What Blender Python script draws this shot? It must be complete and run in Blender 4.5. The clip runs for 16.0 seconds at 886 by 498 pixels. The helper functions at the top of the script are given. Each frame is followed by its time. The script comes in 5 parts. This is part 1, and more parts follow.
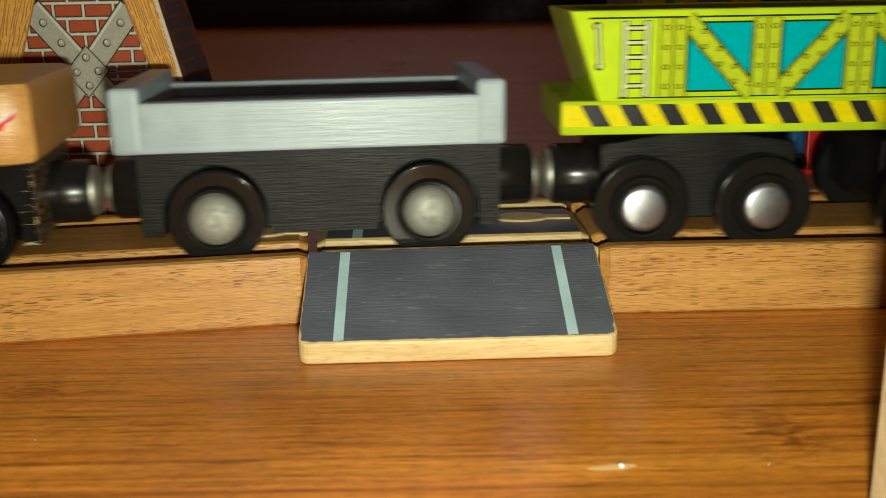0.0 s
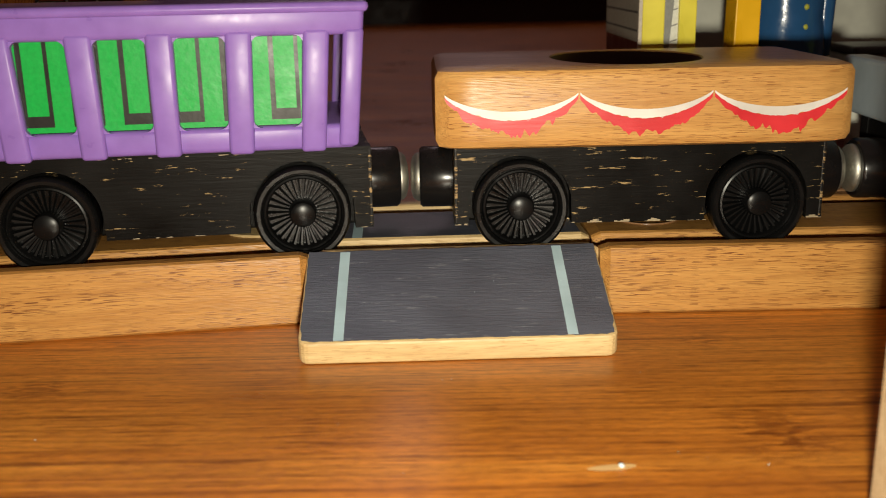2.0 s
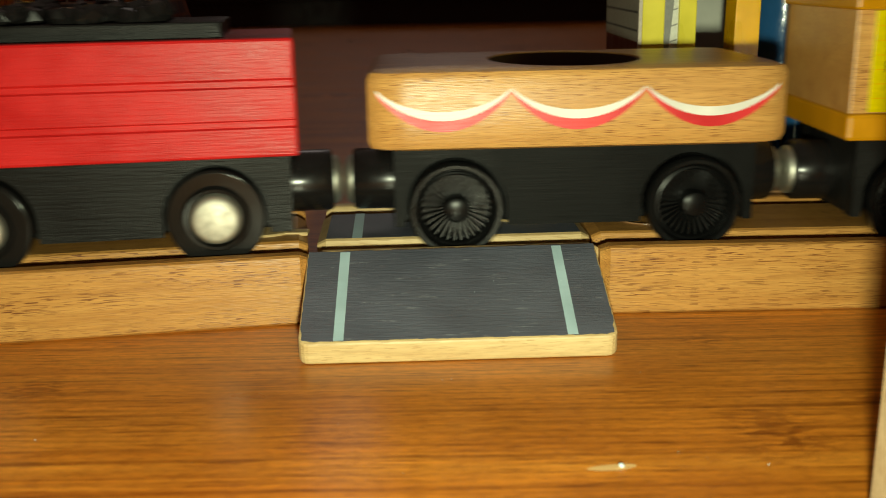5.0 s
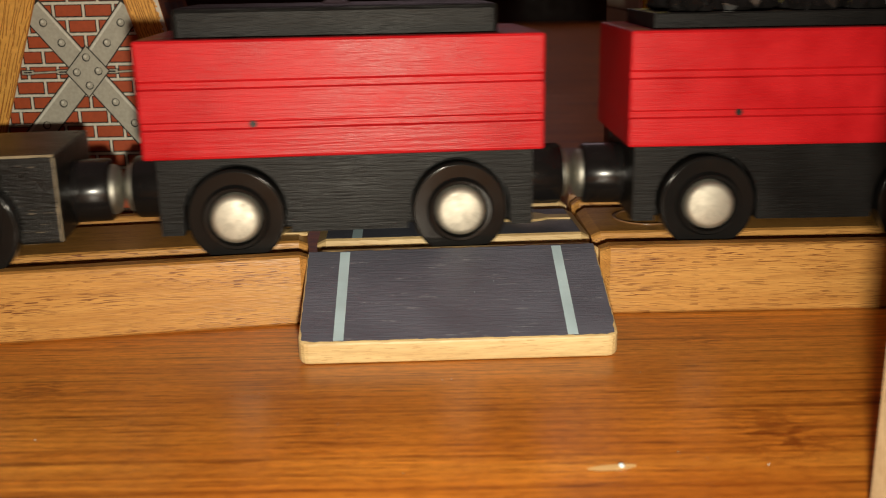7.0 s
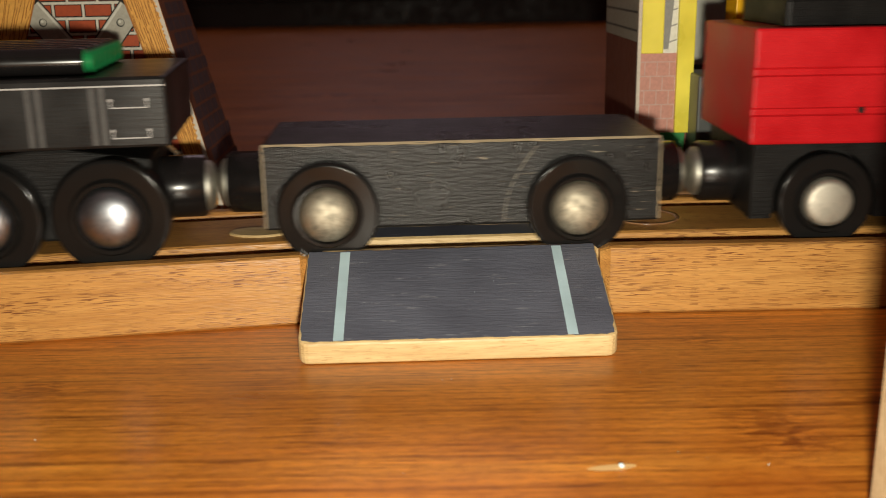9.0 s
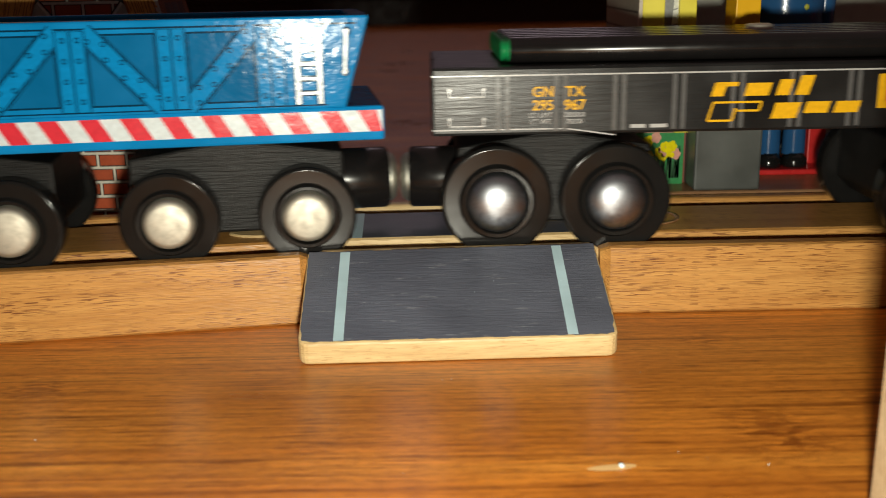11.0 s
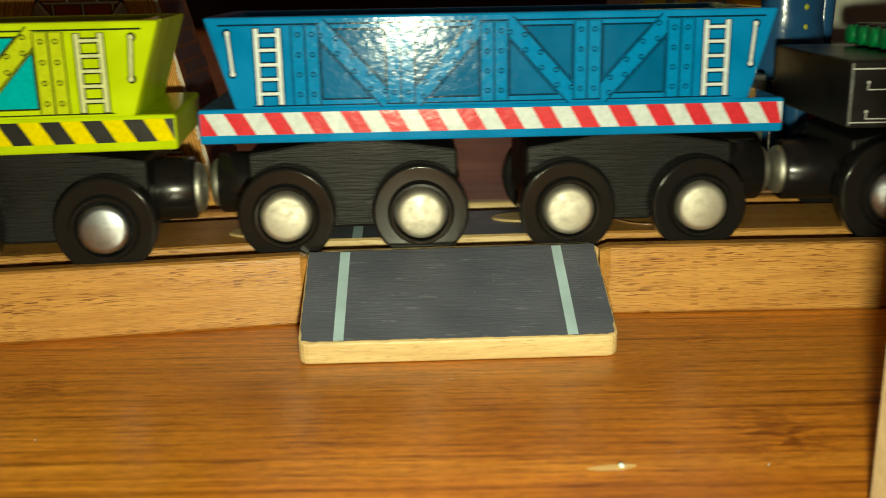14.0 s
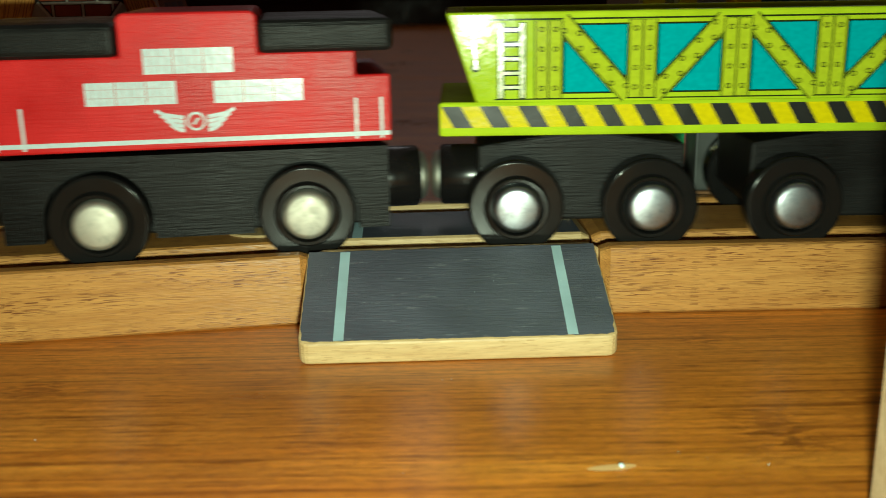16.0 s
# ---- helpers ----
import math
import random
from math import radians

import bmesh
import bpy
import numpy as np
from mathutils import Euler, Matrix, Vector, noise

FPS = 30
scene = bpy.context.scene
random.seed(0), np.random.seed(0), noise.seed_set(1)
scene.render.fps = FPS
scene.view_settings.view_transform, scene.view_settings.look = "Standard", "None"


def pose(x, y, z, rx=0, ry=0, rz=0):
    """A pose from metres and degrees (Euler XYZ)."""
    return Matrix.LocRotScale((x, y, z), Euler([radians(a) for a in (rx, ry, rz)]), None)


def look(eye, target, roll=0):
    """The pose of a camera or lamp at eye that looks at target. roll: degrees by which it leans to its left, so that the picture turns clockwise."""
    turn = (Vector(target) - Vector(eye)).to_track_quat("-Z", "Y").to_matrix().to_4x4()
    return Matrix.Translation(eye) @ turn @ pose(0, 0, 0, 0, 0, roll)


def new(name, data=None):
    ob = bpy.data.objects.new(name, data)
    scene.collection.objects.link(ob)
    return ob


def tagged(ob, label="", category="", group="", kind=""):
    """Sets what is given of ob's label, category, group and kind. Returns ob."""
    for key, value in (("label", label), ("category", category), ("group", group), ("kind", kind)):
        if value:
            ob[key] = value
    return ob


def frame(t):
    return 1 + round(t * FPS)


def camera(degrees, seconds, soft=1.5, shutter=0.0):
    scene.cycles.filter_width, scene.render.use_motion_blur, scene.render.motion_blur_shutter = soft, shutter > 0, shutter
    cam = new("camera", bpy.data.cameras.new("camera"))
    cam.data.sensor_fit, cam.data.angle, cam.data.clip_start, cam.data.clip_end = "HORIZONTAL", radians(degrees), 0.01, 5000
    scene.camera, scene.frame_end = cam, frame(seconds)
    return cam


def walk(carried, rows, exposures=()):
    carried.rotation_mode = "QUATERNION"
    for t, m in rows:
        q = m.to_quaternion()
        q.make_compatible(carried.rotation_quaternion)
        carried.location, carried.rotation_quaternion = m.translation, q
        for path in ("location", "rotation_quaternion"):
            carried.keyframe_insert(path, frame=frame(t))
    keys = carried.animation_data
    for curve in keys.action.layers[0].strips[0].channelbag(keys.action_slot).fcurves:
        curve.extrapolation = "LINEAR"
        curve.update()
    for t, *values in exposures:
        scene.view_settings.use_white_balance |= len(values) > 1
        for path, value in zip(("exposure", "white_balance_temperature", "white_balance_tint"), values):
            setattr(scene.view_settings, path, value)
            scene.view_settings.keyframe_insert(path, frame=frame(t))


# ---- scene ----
MM = 0.001
# ---------------- camera ----------------
cam = camera(48.27, 16.0, soft=1.0, shutter=0.35)
cam.data.dof.use_dof, cam.data.dof.focus_distance, cam.data.dof.aperture_fstop = True, 0.170, 34.0
EYE = Vector((0.0, -0.182, 0.057))
AIM = EYE + Vector((0.0, 0.96353, -0.26761))
CAM_POSE = look(EYE, AIM, -1.0)
walk(cam, [(0.0, CAM_POSE), (16.0, CAM_POSE)],
     [(0.0, 0.0, 6300, -10), (1.0, 0.0, 6400, 2), (2.0, 0.0, 6650, 5), (2.5, 0.0, 7450, 3), (3.0, 0.0, 8550, -23), (3.5, 0.0, 9100, -32),
      (4.0, -0.04, 8900, -42), (4.5, 0.0, 6850, -46), (5.0, 0.0, 6850, -22), (5.2, 0.0, 6900, -8), (7.3, -0.06, 6700, 7), (8.2, 0.0, 6700, 7),
      (10.3, 0.06, 6250, 4), (12.0, 0.03, 6450, -3), (13.5, 0.03, 6900, -18), (14.5, -0.05, 7800, -15), (15.0, -0.10, 8000, -9),
      (15.5, -0.18, 8000, -4), (16.0, -0.1, 5850, -30)])

# ---------------- light: the phone's torch below the lens, and a dim room ----------------
world = bpy.data.worlds.new("room_dark")
scene.world = world
world.use_nodes = True
world.node_tree.nodes["Background"].inputs[0].default_value = (1.0, 0.60, 0.58, 1)
world.node_tree.nodes["Background"].inputs[1].default_value = 0.135
torch = bpy.data.lights.new("phone_torch", "AREA")
torch.shape, torch.size, torch.energy, torch.color = "DISK", 0.007, 0.37, (1.0, 0.915, 0.765)
torch_ob = new("phone_torch", torch)
torch_ob.matrix_world = look((0.004, -0.186, 0.041), (0.004, 0.0, 0.010))


# ---------------- material tools ----------------
class Nodes:
    def __init__(self, name):
        self.mat = bpy.data.materials.new(name)
        self.mat.use_nodes = True
        self.t = self.mat.node_tree
        self.bsdf = self.t.nodes["Principled BSDF"]

    def add(self, kind, **values):
        n = self.t.nodes.new(kind)
        for k, v in values.items():
            n.inputs[k].default_value = v
        return n

    def link(self, a, b):
        self.t.links.new(a, b)

    def coords(self, sx, sy, sz, offset_by_object=True):
        tc = self.t.nodes.new("ShaderNodeTexCoord")
        mp = self.t.nodes.new("ShaderNodeMapping")
        mp.inputs["Scale"].default_value = (sx, sy, sz)
        self.link(tc.outputs["Object"], mp.inputs["Vector"])
        if offset_by_object:
            oi = self.t.nodes.new("ShaderNodeObjectInfo")
            mul = self.t.nodes.new("ShaderNodeVectorMath")
            mul.operation = "SCALE"
            comb = self.t.nodes.new("ShaderNodeCombineXYZ")
            for i in range(3):
                self.link(oi.outputs["Random"], comb.inputs[i])
            self.link(comb.outputs[0], mul.inputs[0])
            mul.inputs["Scale"].default_value = 37.0
            self.link(mul.outputs[0], mp.inputs["Location"])
        return mp.outputs[0]

    def noise(self, vec, scale=1.0, detail=4.0, rough=0.55):
        n = self.add("ShaderNodeTexNoise", Scale=scale, Detail=detail, Roughness=rough)
        self.link(vec, n.inputs["Vector"])
        return n.outputs["Fac"]

    def ramp(self, fac, stops):
        r = self.t.nodes.new("ShaderNodeValToRGB")
        e = r.color_ramp.elements
        while len(e) < len(stops):
            e.new(0.5)
        for i, (p, c) in enumerate(stops):
            e[i].position = p
            e[i].color = (*c, 1) if len(c) == 3 else c
        self.link(fac, r.inputs[0])
        return r.outputs[0]

    def mix(self, fac, a, b, mode="MIX"):
        m = self.t.nodes.new("ShaderNodeMix")
        m.data_type, m.blend_type = "RGBA", mode
        for sock, v in ((m.inputs[0], fac), (m.inputs[6], a), (m.inputs[7], b)):
            if hasattr(v, "links"):
                self.link(v, sock)
            else:
                sock.default_value = v if isinstance(v, float) else (*v, 1)
        return m.outputs[2]

    def bump(self, fac, strength, distance):
        b = self.add("ShaderNodeBump", Strength=strength, Distance=distance)
        self.link(fac, b.inputs["Height"])
        self.link(b.outputs[0], self.bsdf.inputs["Normal"])

    def finish(self, color, rough, metal=0.0, coat=0.0, spec=0.5):
        for sock, v in (("Base Color", color), ("Roughness", rough)):
            if hasattr(v, "links"):
                self.link(v, self.bsdf.inputs[sock])
            else:
                self.bsdf.inputs[sock].default_value = v if isinstance(v, float) else (*v, 1)
        self.bsdf.inputs["Metallic"].default_value = metal
        self.bsdf.inputs["Coat Weight"].default_value = coat
        self.bsdf.inputs["Coat Roughness"].default_value = 0.12
        self.bsdf.inputs["Specular IOR Level"].default_value = spec
        return self.mat


def paint(name, color, rough=0.4, grain=0.25, chips=0.0, under=(0.55, 0.38, 0.2), coat=0.0, along=(120, 1500, 1500), spec=0.5, peel=0.0):
    """Brushed or sprayed paint on wood: faint grain relief, soft blotches, small worn chips."""
    n = Nodes(name)
    v = n.coords(*along)
    g = n.noise(v, 1.0, 5.0, 0.6)
    blot = n.noise(n.coords(90, 90, 90), 1.0, 3.0)
    dark = tuple(c * 0.80 for c in color)
    light = tuple(min(1.0, c * 1.10 + 0.004) for c in color)
    col = n.ramp(blot, [(0.3, dark), (0.7, light)])
    if chips:
        c = n.noise(n.coords(220, 1700, 1700), 1.0, 6.0, 0.7)
        fac = n.ramp(c, [(0.72 - chips, (0, 0, 0)), (0.745 - chips, (1, 1, 1))])
        col = n.mix(fac, col, under)
    r = n.ramp(blot, [(0.3, (rough * 0.8,) * 3), (0.7, (min(1, rough * 1.25),) * 3)])
    if peel:
        n.bump(n.noise(n.coords(750, 750, 750), 1.0, 2.0, 0.5), peel, 0.0004)
    else:
        n.bump(g, grain, 0.0002)
    return n.finish(col, r, 0.0, coat, spec)


def beech(name, light, dark, fleck, gloss=0.38, amount=0.0, upright=False):
    """Oiled or varnished wood with short dark flecks; the grain runs along x, or along z if upright."""
    def turned(a, b):
        return (b, b, a) if upright else (a, b, b)
    n = Nodes(name)
    wide = n.noise(n.coords(*turned(25, 420)), 1.0, 4.0)
    fine = n.noise(n.coords(*turned(140, 2600)), 1.0, 4.0, 0.6)
    col = n.mix(1.0, n.ramp(fine, [(0.3, (0.78, 0.74, 0.7)), (0.65, (1, 1, 1))]), n.ramp(wide, [(0.3, dark), (0.68, light)]), "MULTIPLY")
    dash = n.noise(n.coords(*turned(400, 8200)), 1.0, 0.0, 0.4)
    patch = n.noise(n.coords(*turned(60, 300)), 1.0, 2.0, 0.5)
    fac = n.ramp(dash, [(0.612 - amount, (0, 0, 0)), (0.645 - amount, (1, 1, 1))])
    col = n.mix(n.mix(1.0, fac, n.ramp(patch, [(0.35, (0.25, 0.25, 0.25)), (0.6, (1, 1, 1))]), "MULTIPLY"), col, fleck)
    n.bump(dash, 0.2, 0.0002)
    return n.finish(col, gloss)


def steel(name, color, rough, spots=0.0):
    n = Nodes(name)
    s = n.noise(n.coords(700, 700, 700), 1.0, 5.0, 0.65)
    col = n.ramp(s, [(0.32 + spots * 0.1, tuple(c * (0.85 - spots) for c in color)), (0.55, color)])
    rg = n.ramp(s, [(0.3, (min(1, rough * 1.35),) * 3), (0.65, (rough,) * 3)])
    n.bump(s, 0.03, 0.0002)
    return n.finish(col, rg, 1.0)


def plastic(name, color, rough=0.3, bump=0.05, spec=0.5):
    n = Nodes(name)
    s = n.noise(n.coords(300, 300, 300), 1.0, 4.0)
    col = n.ramp(s, [(0.3, tuple(c * 0.88 for c in color)), (0.7, color)])
    n.bump(s, bump, 0.0003)
    return n.finish(col, n.ramp(s, [(0.3, (rough * 0.8,) * 3), (0.7, (rough * 1.3,) * 3)]), spec=spec)


def printed(name, color, rough=0.2, spec=0.4, peel=0.12):
    n = Nodes(name)
    s = n.noise(n.coords(1400, 1400, 1400), 1.0, 3.0)
    w = n.noise(n.coords(160, 160, 160), 1.0, 6.0, 0.7)
    col = n.ramp(s, [(0.3, tuple(c * 0.86 for c in color)), (0.7, tuple(min(1, c * 1.06) for c in color))])
    n.bump(n.noise(n.coords(750, 750, 750), 1.0, 2.0, 0.5), peel, 0.0004)
    return n.finish(col, n.ramp(w, [(0.3, (rough * 0.8,) * 3), (0.7, (rough * 1.3,) * 3)]), 0.0, 0.0, spec)


def floor_material():
    n = Nodes("bamboo_lacquered")
    wide = n.noise(n.coords(4, 90, 90, False), 1.0, 5.0, 0.6)
    fine = n.noise(n.coords(30, 1000, 1000, False), 1.0, 5.0, 0.65)
    dash = n.noise(n.coords(90, 1500, 1500, False), 1.0, 2.0, 0.5)
    blot = n.noise(n.coords(22, 40, 40, False), 1.0, 4.0, 0.6)
    col = n.ramp(wide, [(0.25, (0.44, 0.135, 0.014)), (0.5, (0.65, 0.232, 0.027)), (0.75, (0.78, 0.325, 0.046))])
    col = n.mix(1.0, n.ramp(fine, [(0.3, (0.64, 0.58, 0.52)), (0.58, (1.04, 1.03, 1.02))]), col, "MULTIPLY")
    col = n.mix(1.0, n.ramp(blot, [(0.3, (0.72, 0.66, 0.6)), (0.55, (1, 1, 1)), (0.75, (1.15, 1.15, 1.1))]), col, "MULTIPLY")
    col = n.mix(1.0, n.ramp(dash, [(0.30, (0.52, 0.45, 0.38)), (0.43, (1, 1, 1))]), col, "MULTIPLY")
    # knots: short dark ripples in bands across the strips
    vor = n.add("ShaderNodeTexNoise", Scale=1.0, Detail=3.0, Distortion=2.5)
    n.link(n.coords(60, 160, 160, False), vor.inputs["Vector"])
    band = n.noise(n.coords(9, 22, 22, False), 1.0, 1.0)
    kn = n.mix(n.ramp(band, [(0.60, (0, 0, 0)), (0.68, (1, 1, 1))]), (1.0, 1.0, 1.0),
               n.ramp(vor.outputs["Fac"], [(0.40, (0.55, 0.45, 0.36)), (0.56, (1.1, 1.08, 1.0))]))
    col = n.mix(1.0, kn, col, "MULTIPLY")
    # bamboo nodes: dark rippled patches at their own places
    tc = n.t.nodes.new("ShaderNodeTexCoord")
    rip = n.add("ShaderNodeTexNoise", Scale=1.0, Detail=4.0, Distortion=1.5)
    n.link(n.coords(170, 620, 620, False), rip.inputs["Vector"])
    ripple = n.ramp(rip.outputs["Fac"], [(0.42, (0.50, 0.40, 0.32)), (0.55, (1, 1, 1)), (0.68, (1.2, 1.16, 1.08))])
    for kx, ky, wx, wy in ((0.0425, -0.068, 0.008, 0.011), (0.041, -0.034, 0.006, 0.004), (-0.059, -0.049, 0.008, 0.005), (0.060, -0.058, 0.006, 0.005)):
        mp = n.t.nodes.new("ShaderNodeMapping")
        mp.inputs["Location"].default_value = (-kx / wx, -ky / wy, 0)
        mp.inputs["Scale"].default_value = (1 / wx, 1 / wy, 1)
        n.link(tc.outputs["Object"], mp.inputs["Vector"])
        ln = n.t.nodes.new("ShaderNodeVectorMath")
        ln.operation = "LENGTH"
        n.link(mp.outputs[0], ln.inputs[0])
        col = n.mix(1.0, n.mix(n.ramp(ln.outputs["Value"], [(0.3, (1, 1, 1)), (1.0, (0, 0, 0))]), (1.0, 1.0, 1.0), ripple), col, "MULTIPLY")
    speck = n.noise(n.coords(420, 1300, 1300, False), 1.0, 3.0, 0.6)
    col = n.mix(1.0, n.ramp(speck, [(0.34, (0.80, 0.75, 0.70)), (0.5, (1, 1, 1)), (0.66, (1.12, 1.1, 1.06))]), col, "MULTIPLY")
    lines = n.noise(n.coords(2.5, 620, 620, False), 1.0, 2.0, 0.5)
    col = n.mix(1.0, n.ramp(lines, [(0.35, (0.66, 0.60, 0.54)), (0.45, (1, 1, 1)), (0.60, (1.0, 1.0, 1.0)), (0.7, (1.18, 1.16, 1.12))]), col, "MULTIPLY")
    n.bump(fine, 0.06, 0.0003)
    return n.finish(col, n.ramp(blot, [(0.3, (0.27,) * 3), (0.7, (0.38,) * 3)]), 0.0, 0.0)


BEECH = beech("beech_oiled", (0.60, 0.315, 0.088), (0.48, 0.225, 0.055), (0.17, 0.06, 0.016))
BEECH_CAKE = beech("beech_varnished", (0.64, 0.36, 0.115), (0.52, 0.265, 0.075), (0.25, 0.10, 0.028), 0.36, -0.015)
PALE = beech("birch_bare", (0.70, 0.53, 0.27), (0.58, 0.40, 0.18), (0.42, 0.27, 0.11), 0.5, -0.03)
PLANK = beech("beech_aged", (0.36, 0.20, 0.10), (0.25, 0.13, 0.06), (0.12, 0.05, 0.02), 0.3)
FLOOR = floor_material()
PLASTER = paint("warm_plaster", (0.42, 0.33, 0.28), 0.8, 0.2)
SLATE = paint("slate_paint", (0.098, 0.106, 0.138), 0.42, 0.6, 0.10, (0.20, 0.21, 0.24), along=(260, 2600, 2600))
LINE = paint("pale_blue_line", (0.46, 0.62, 0.68), 0.5, 0.1)
BLACK = paint("black_paint", (0.0075, 0.0072, 0.007), 0.40, 0.8, 0.0, along=(160, 2400, 2400), spec=0.15)
BLACK_WORN = paint("black_paint_worn", (0.0045, 0.004, 0.0036), 0.36, 0.3, 0.088, (0.36, 0.25, 0.12), spec=0.06)
BLACK_FLAT = paint("black_paint_scratched", (0.007, 0.0065, 0.006), 0.30, 1.0, 0.085, (0.19, 0.16, 0.11), along=(520, 2200, 2200), spec=0.24)
BLACK_CAR = paint("black_car_paint", (0.008, 0.008, 0.008), 0.34, 0.3, 0.0, spec=0.3)
BLACK_SATIN = plastic("black_lacquer", (0.009, 0.008, 0.008), 0.22, 0.03, 0.34)
TYRE = plastic("black_wheel_gloss", (0.010, 0.0095, 0.0092), 0.15, 0.02, 0.2)
SPOKED = plastic("black_wheel_moulded", (0.005, 0.005, 0.0052), 0.28, 0.03, 0.2)
CAP = steel("nickel_cap", (0.60, 0.57, 0.49), 0.55)
CAP_DULL = steel("dull_zinc_cap", (0.44, 0.44, 0.40), 0.66)
CAP_OLD = steel("tarnished_cap", (0.46, 0.42, 0.33), 0.56, 0.3)
CHROME = steel("chrome_cap", (0.42, 0.44, 0.48), 0.33, 0.25)
MAGNET = steel("magnet_plate", (0.50, 0.49, 0.43), 0.45)
GREY = paint("light_grey_paint", (0.335, 0.405, 0.45), 0.36, 0.35, 0.0, spec=0.35)
GREY_IN = paint("dark_grey_deck", (0.05, 0.05, 0.055), 0.5, 0.3)
RED = paint("red_paint", (0.50, 0.008, 0.013), 0.36, 0.6, 0.0, along=(90, 1900, 1900), spec=0.2)
BLUE = paint("blue_paint", (0.008, 0.19, 0.47), 0.15, 0.3, 0.0, spec=0.08, peel=0.14)
BLUE_IN = paint("blue_shade_panel", (0.005, 0.115, 0.285), 0.15, 0.22, spec=0.08, peel=0.14)
LIME = paint("lime_paint", (0.46, 0.61, 0.02), 0.14, 0.12, 0.0, spec=0.065, peel=0.07)
PURPLE = plastic("purple_plastic", (0.265, 0.15, 0.52), 0.33, 0.04, 0.3)
GREEN = printed("green_print", (0.012, 0.39, 0.065), 0.36, 0.2)
OCHRE = paint("ochre_paint", (0.53, 0.235, 0.008), 0.34, 0.2, spec=0.25)
YELLOW = printed("yellow_print", (0.64, 0.50, 0.010), 0.32, 0.14)


# ---------------- mesh tools ----------------
def link_mesh(name, bm, material, parent=None, label="", smooth=False):
    me = bpy.data.meshes.new(name)
    bm.normal_update()
    bm.to_mesh(me)
    bm.free()
    for m in (material if isinstance(material, (list, tuple)) else [material]):
        me.materials.append(m)
    if smooth:
        for p in me.polygons:
            p.use_smooth = True
    ob = new(name, me)
    ob.parent = parent
    if label:
        ob["label"] = label
    return ob


def part(name, bm, material, parent, label="", smooth=False):
    return link_mesh(name, bm, material, parent, label, smooth)


def thing(name, label, category, group=""):
    return tagged(new(name), label, category, group)


def box(bm, x0, x1, y0, y1, z0, z1, bevel=0.0, seg=2):
    """A box in millimetres with rounded edges."""
    made = bmesh.ops.create_cube(bm, size=1.0)["verts"]
    for v in made:
        v.co = Vector(((x0 + x1) / 2 + v.co.x * (x1 - x0), (y0 + y1) / 2 + v.co.y * (y1 - y0),
                       (z0 + z1) / 2 + v.co.z * (z1 - z0))) * MM
    if bevel:
        edges = list({e for v in made for e in v.link_edges})
        bmesh.ops.bevel(bm, geom=edges, offset=bevel * MM, segments=seg, profile=0.5, affect="EDGES")
    return bm


def boxed(*args, **kw):
    return box(bmesh.new(), *args, **kw)


def prism(bm, outline, y0, y1, bevel=0.0, seg=2):
    """An outline in (x, z) millimetres carried from y0 to y1."""
    lo = [bm.verts.new((x * MM, y0 * MM, z * MM)) for x, z in outline]
    hi = [bm.verts.new((x * MM, y1 * MM, z * MM)) for x, z in outline]
    k = len(outline)
    faces = [bm.faces.new(lo), bm.faces.new(hi[::-1])]
    for i in range(k):
        faces.append(bm.faces.new((lo[i], hi[i], hi[(i + 1) % k], lo[(i + 1) % k])))
    bmesh.ops.recalc_face_normals(bm, faces=faces)
    if bevel:
        edges = list({e for f in faces for e in f.edges})
        bmesh.ops.bevel(bm, geom=edges, offset=bevel * MM, segments=seg, profile=0.5, affect="EDGES")
    return bm


def lathe(bm, profile, axis="y", at=(0, 0, 0), steps=40):
    """Turns (radius, along) pairs in millimetres round an axis; closes ends that reach radius 0."""
    rings = []
    for r, a in profile:
        if r < 1e-6:
            p = [(0, 0, a)]
        else:
            p = [(r * math.cos(2 * math.pi * i / steps), r * math.sin(2 * math.pi * i / steps), a) for i in range(steps)]
        ring = []
        for x, y, z in p:
            q = {"y": (x, z, y), "x": (z, x, y), "z": (x, y, z)}[axis]
            ring.append(bm.verts.new(((q[0] + at[0]) * MM, (q[1] + at[1]) * MM, (q[2] + at[2]) * MM)))
        rings.append(ring)
    faces = []
    for a, b in zip(rings, rings[1:]):
        for i in range(steps):
            j = (i + 1) % steps
            quad = [a[i % len(a)], a[j % len(a)], b[j % len(b)], b[i % len(b)]]
            quad = [v for k, v in enumerate(quad) if v not in quad[:k]]
            if len(quad) > 2:
                faces.append(bm.faces.new(quad))
    bmesh.ops.recalc_face_normals(bm, faces=faces)
    return bm


def flat(bm, pts, y, side=-1):
    """A printed patch in the (x, z) plane at y millimetres, facing the viewer's side."""
    f = bm.faces.new([bm.verts.new((x * MM, y * MM, z * MM)) for x, z in pts])
    f.normal_update()
    if f.normal.y * side < 0:
        f.normal_flip()
    return f


def strip(bm, p, q, width, y):
    """A printed line of a width between two points of the face."""
    (x0, z0), (x1, z1) = p, q
    k = math.hypot(x1 - x0, z1 - z0)
    dx, dz = -(z1 - z0) / k * width / 2, (x1 - x0) / k * width / 2
    flat(bm, [(x0 + dx, z0 + dz), (x1 + dx, z1 + dz), (x1 - dx, z1 - dz), (x0 - dx, z0 - dz)], y)


def rect(bm, x0, x1, z0, z1, y):
    flat(bm, [(x0, z0), (x1, z0), (x1, z1), (x0, z1)], y)


def disc(bm, x, z, r, y, steps=10):
    flat(bm, [(x + r * math.cos(2 * math.pi * i / steps), z + r * math.sin(2 * math.pi * i / steps)) for i in range(steps)], y)


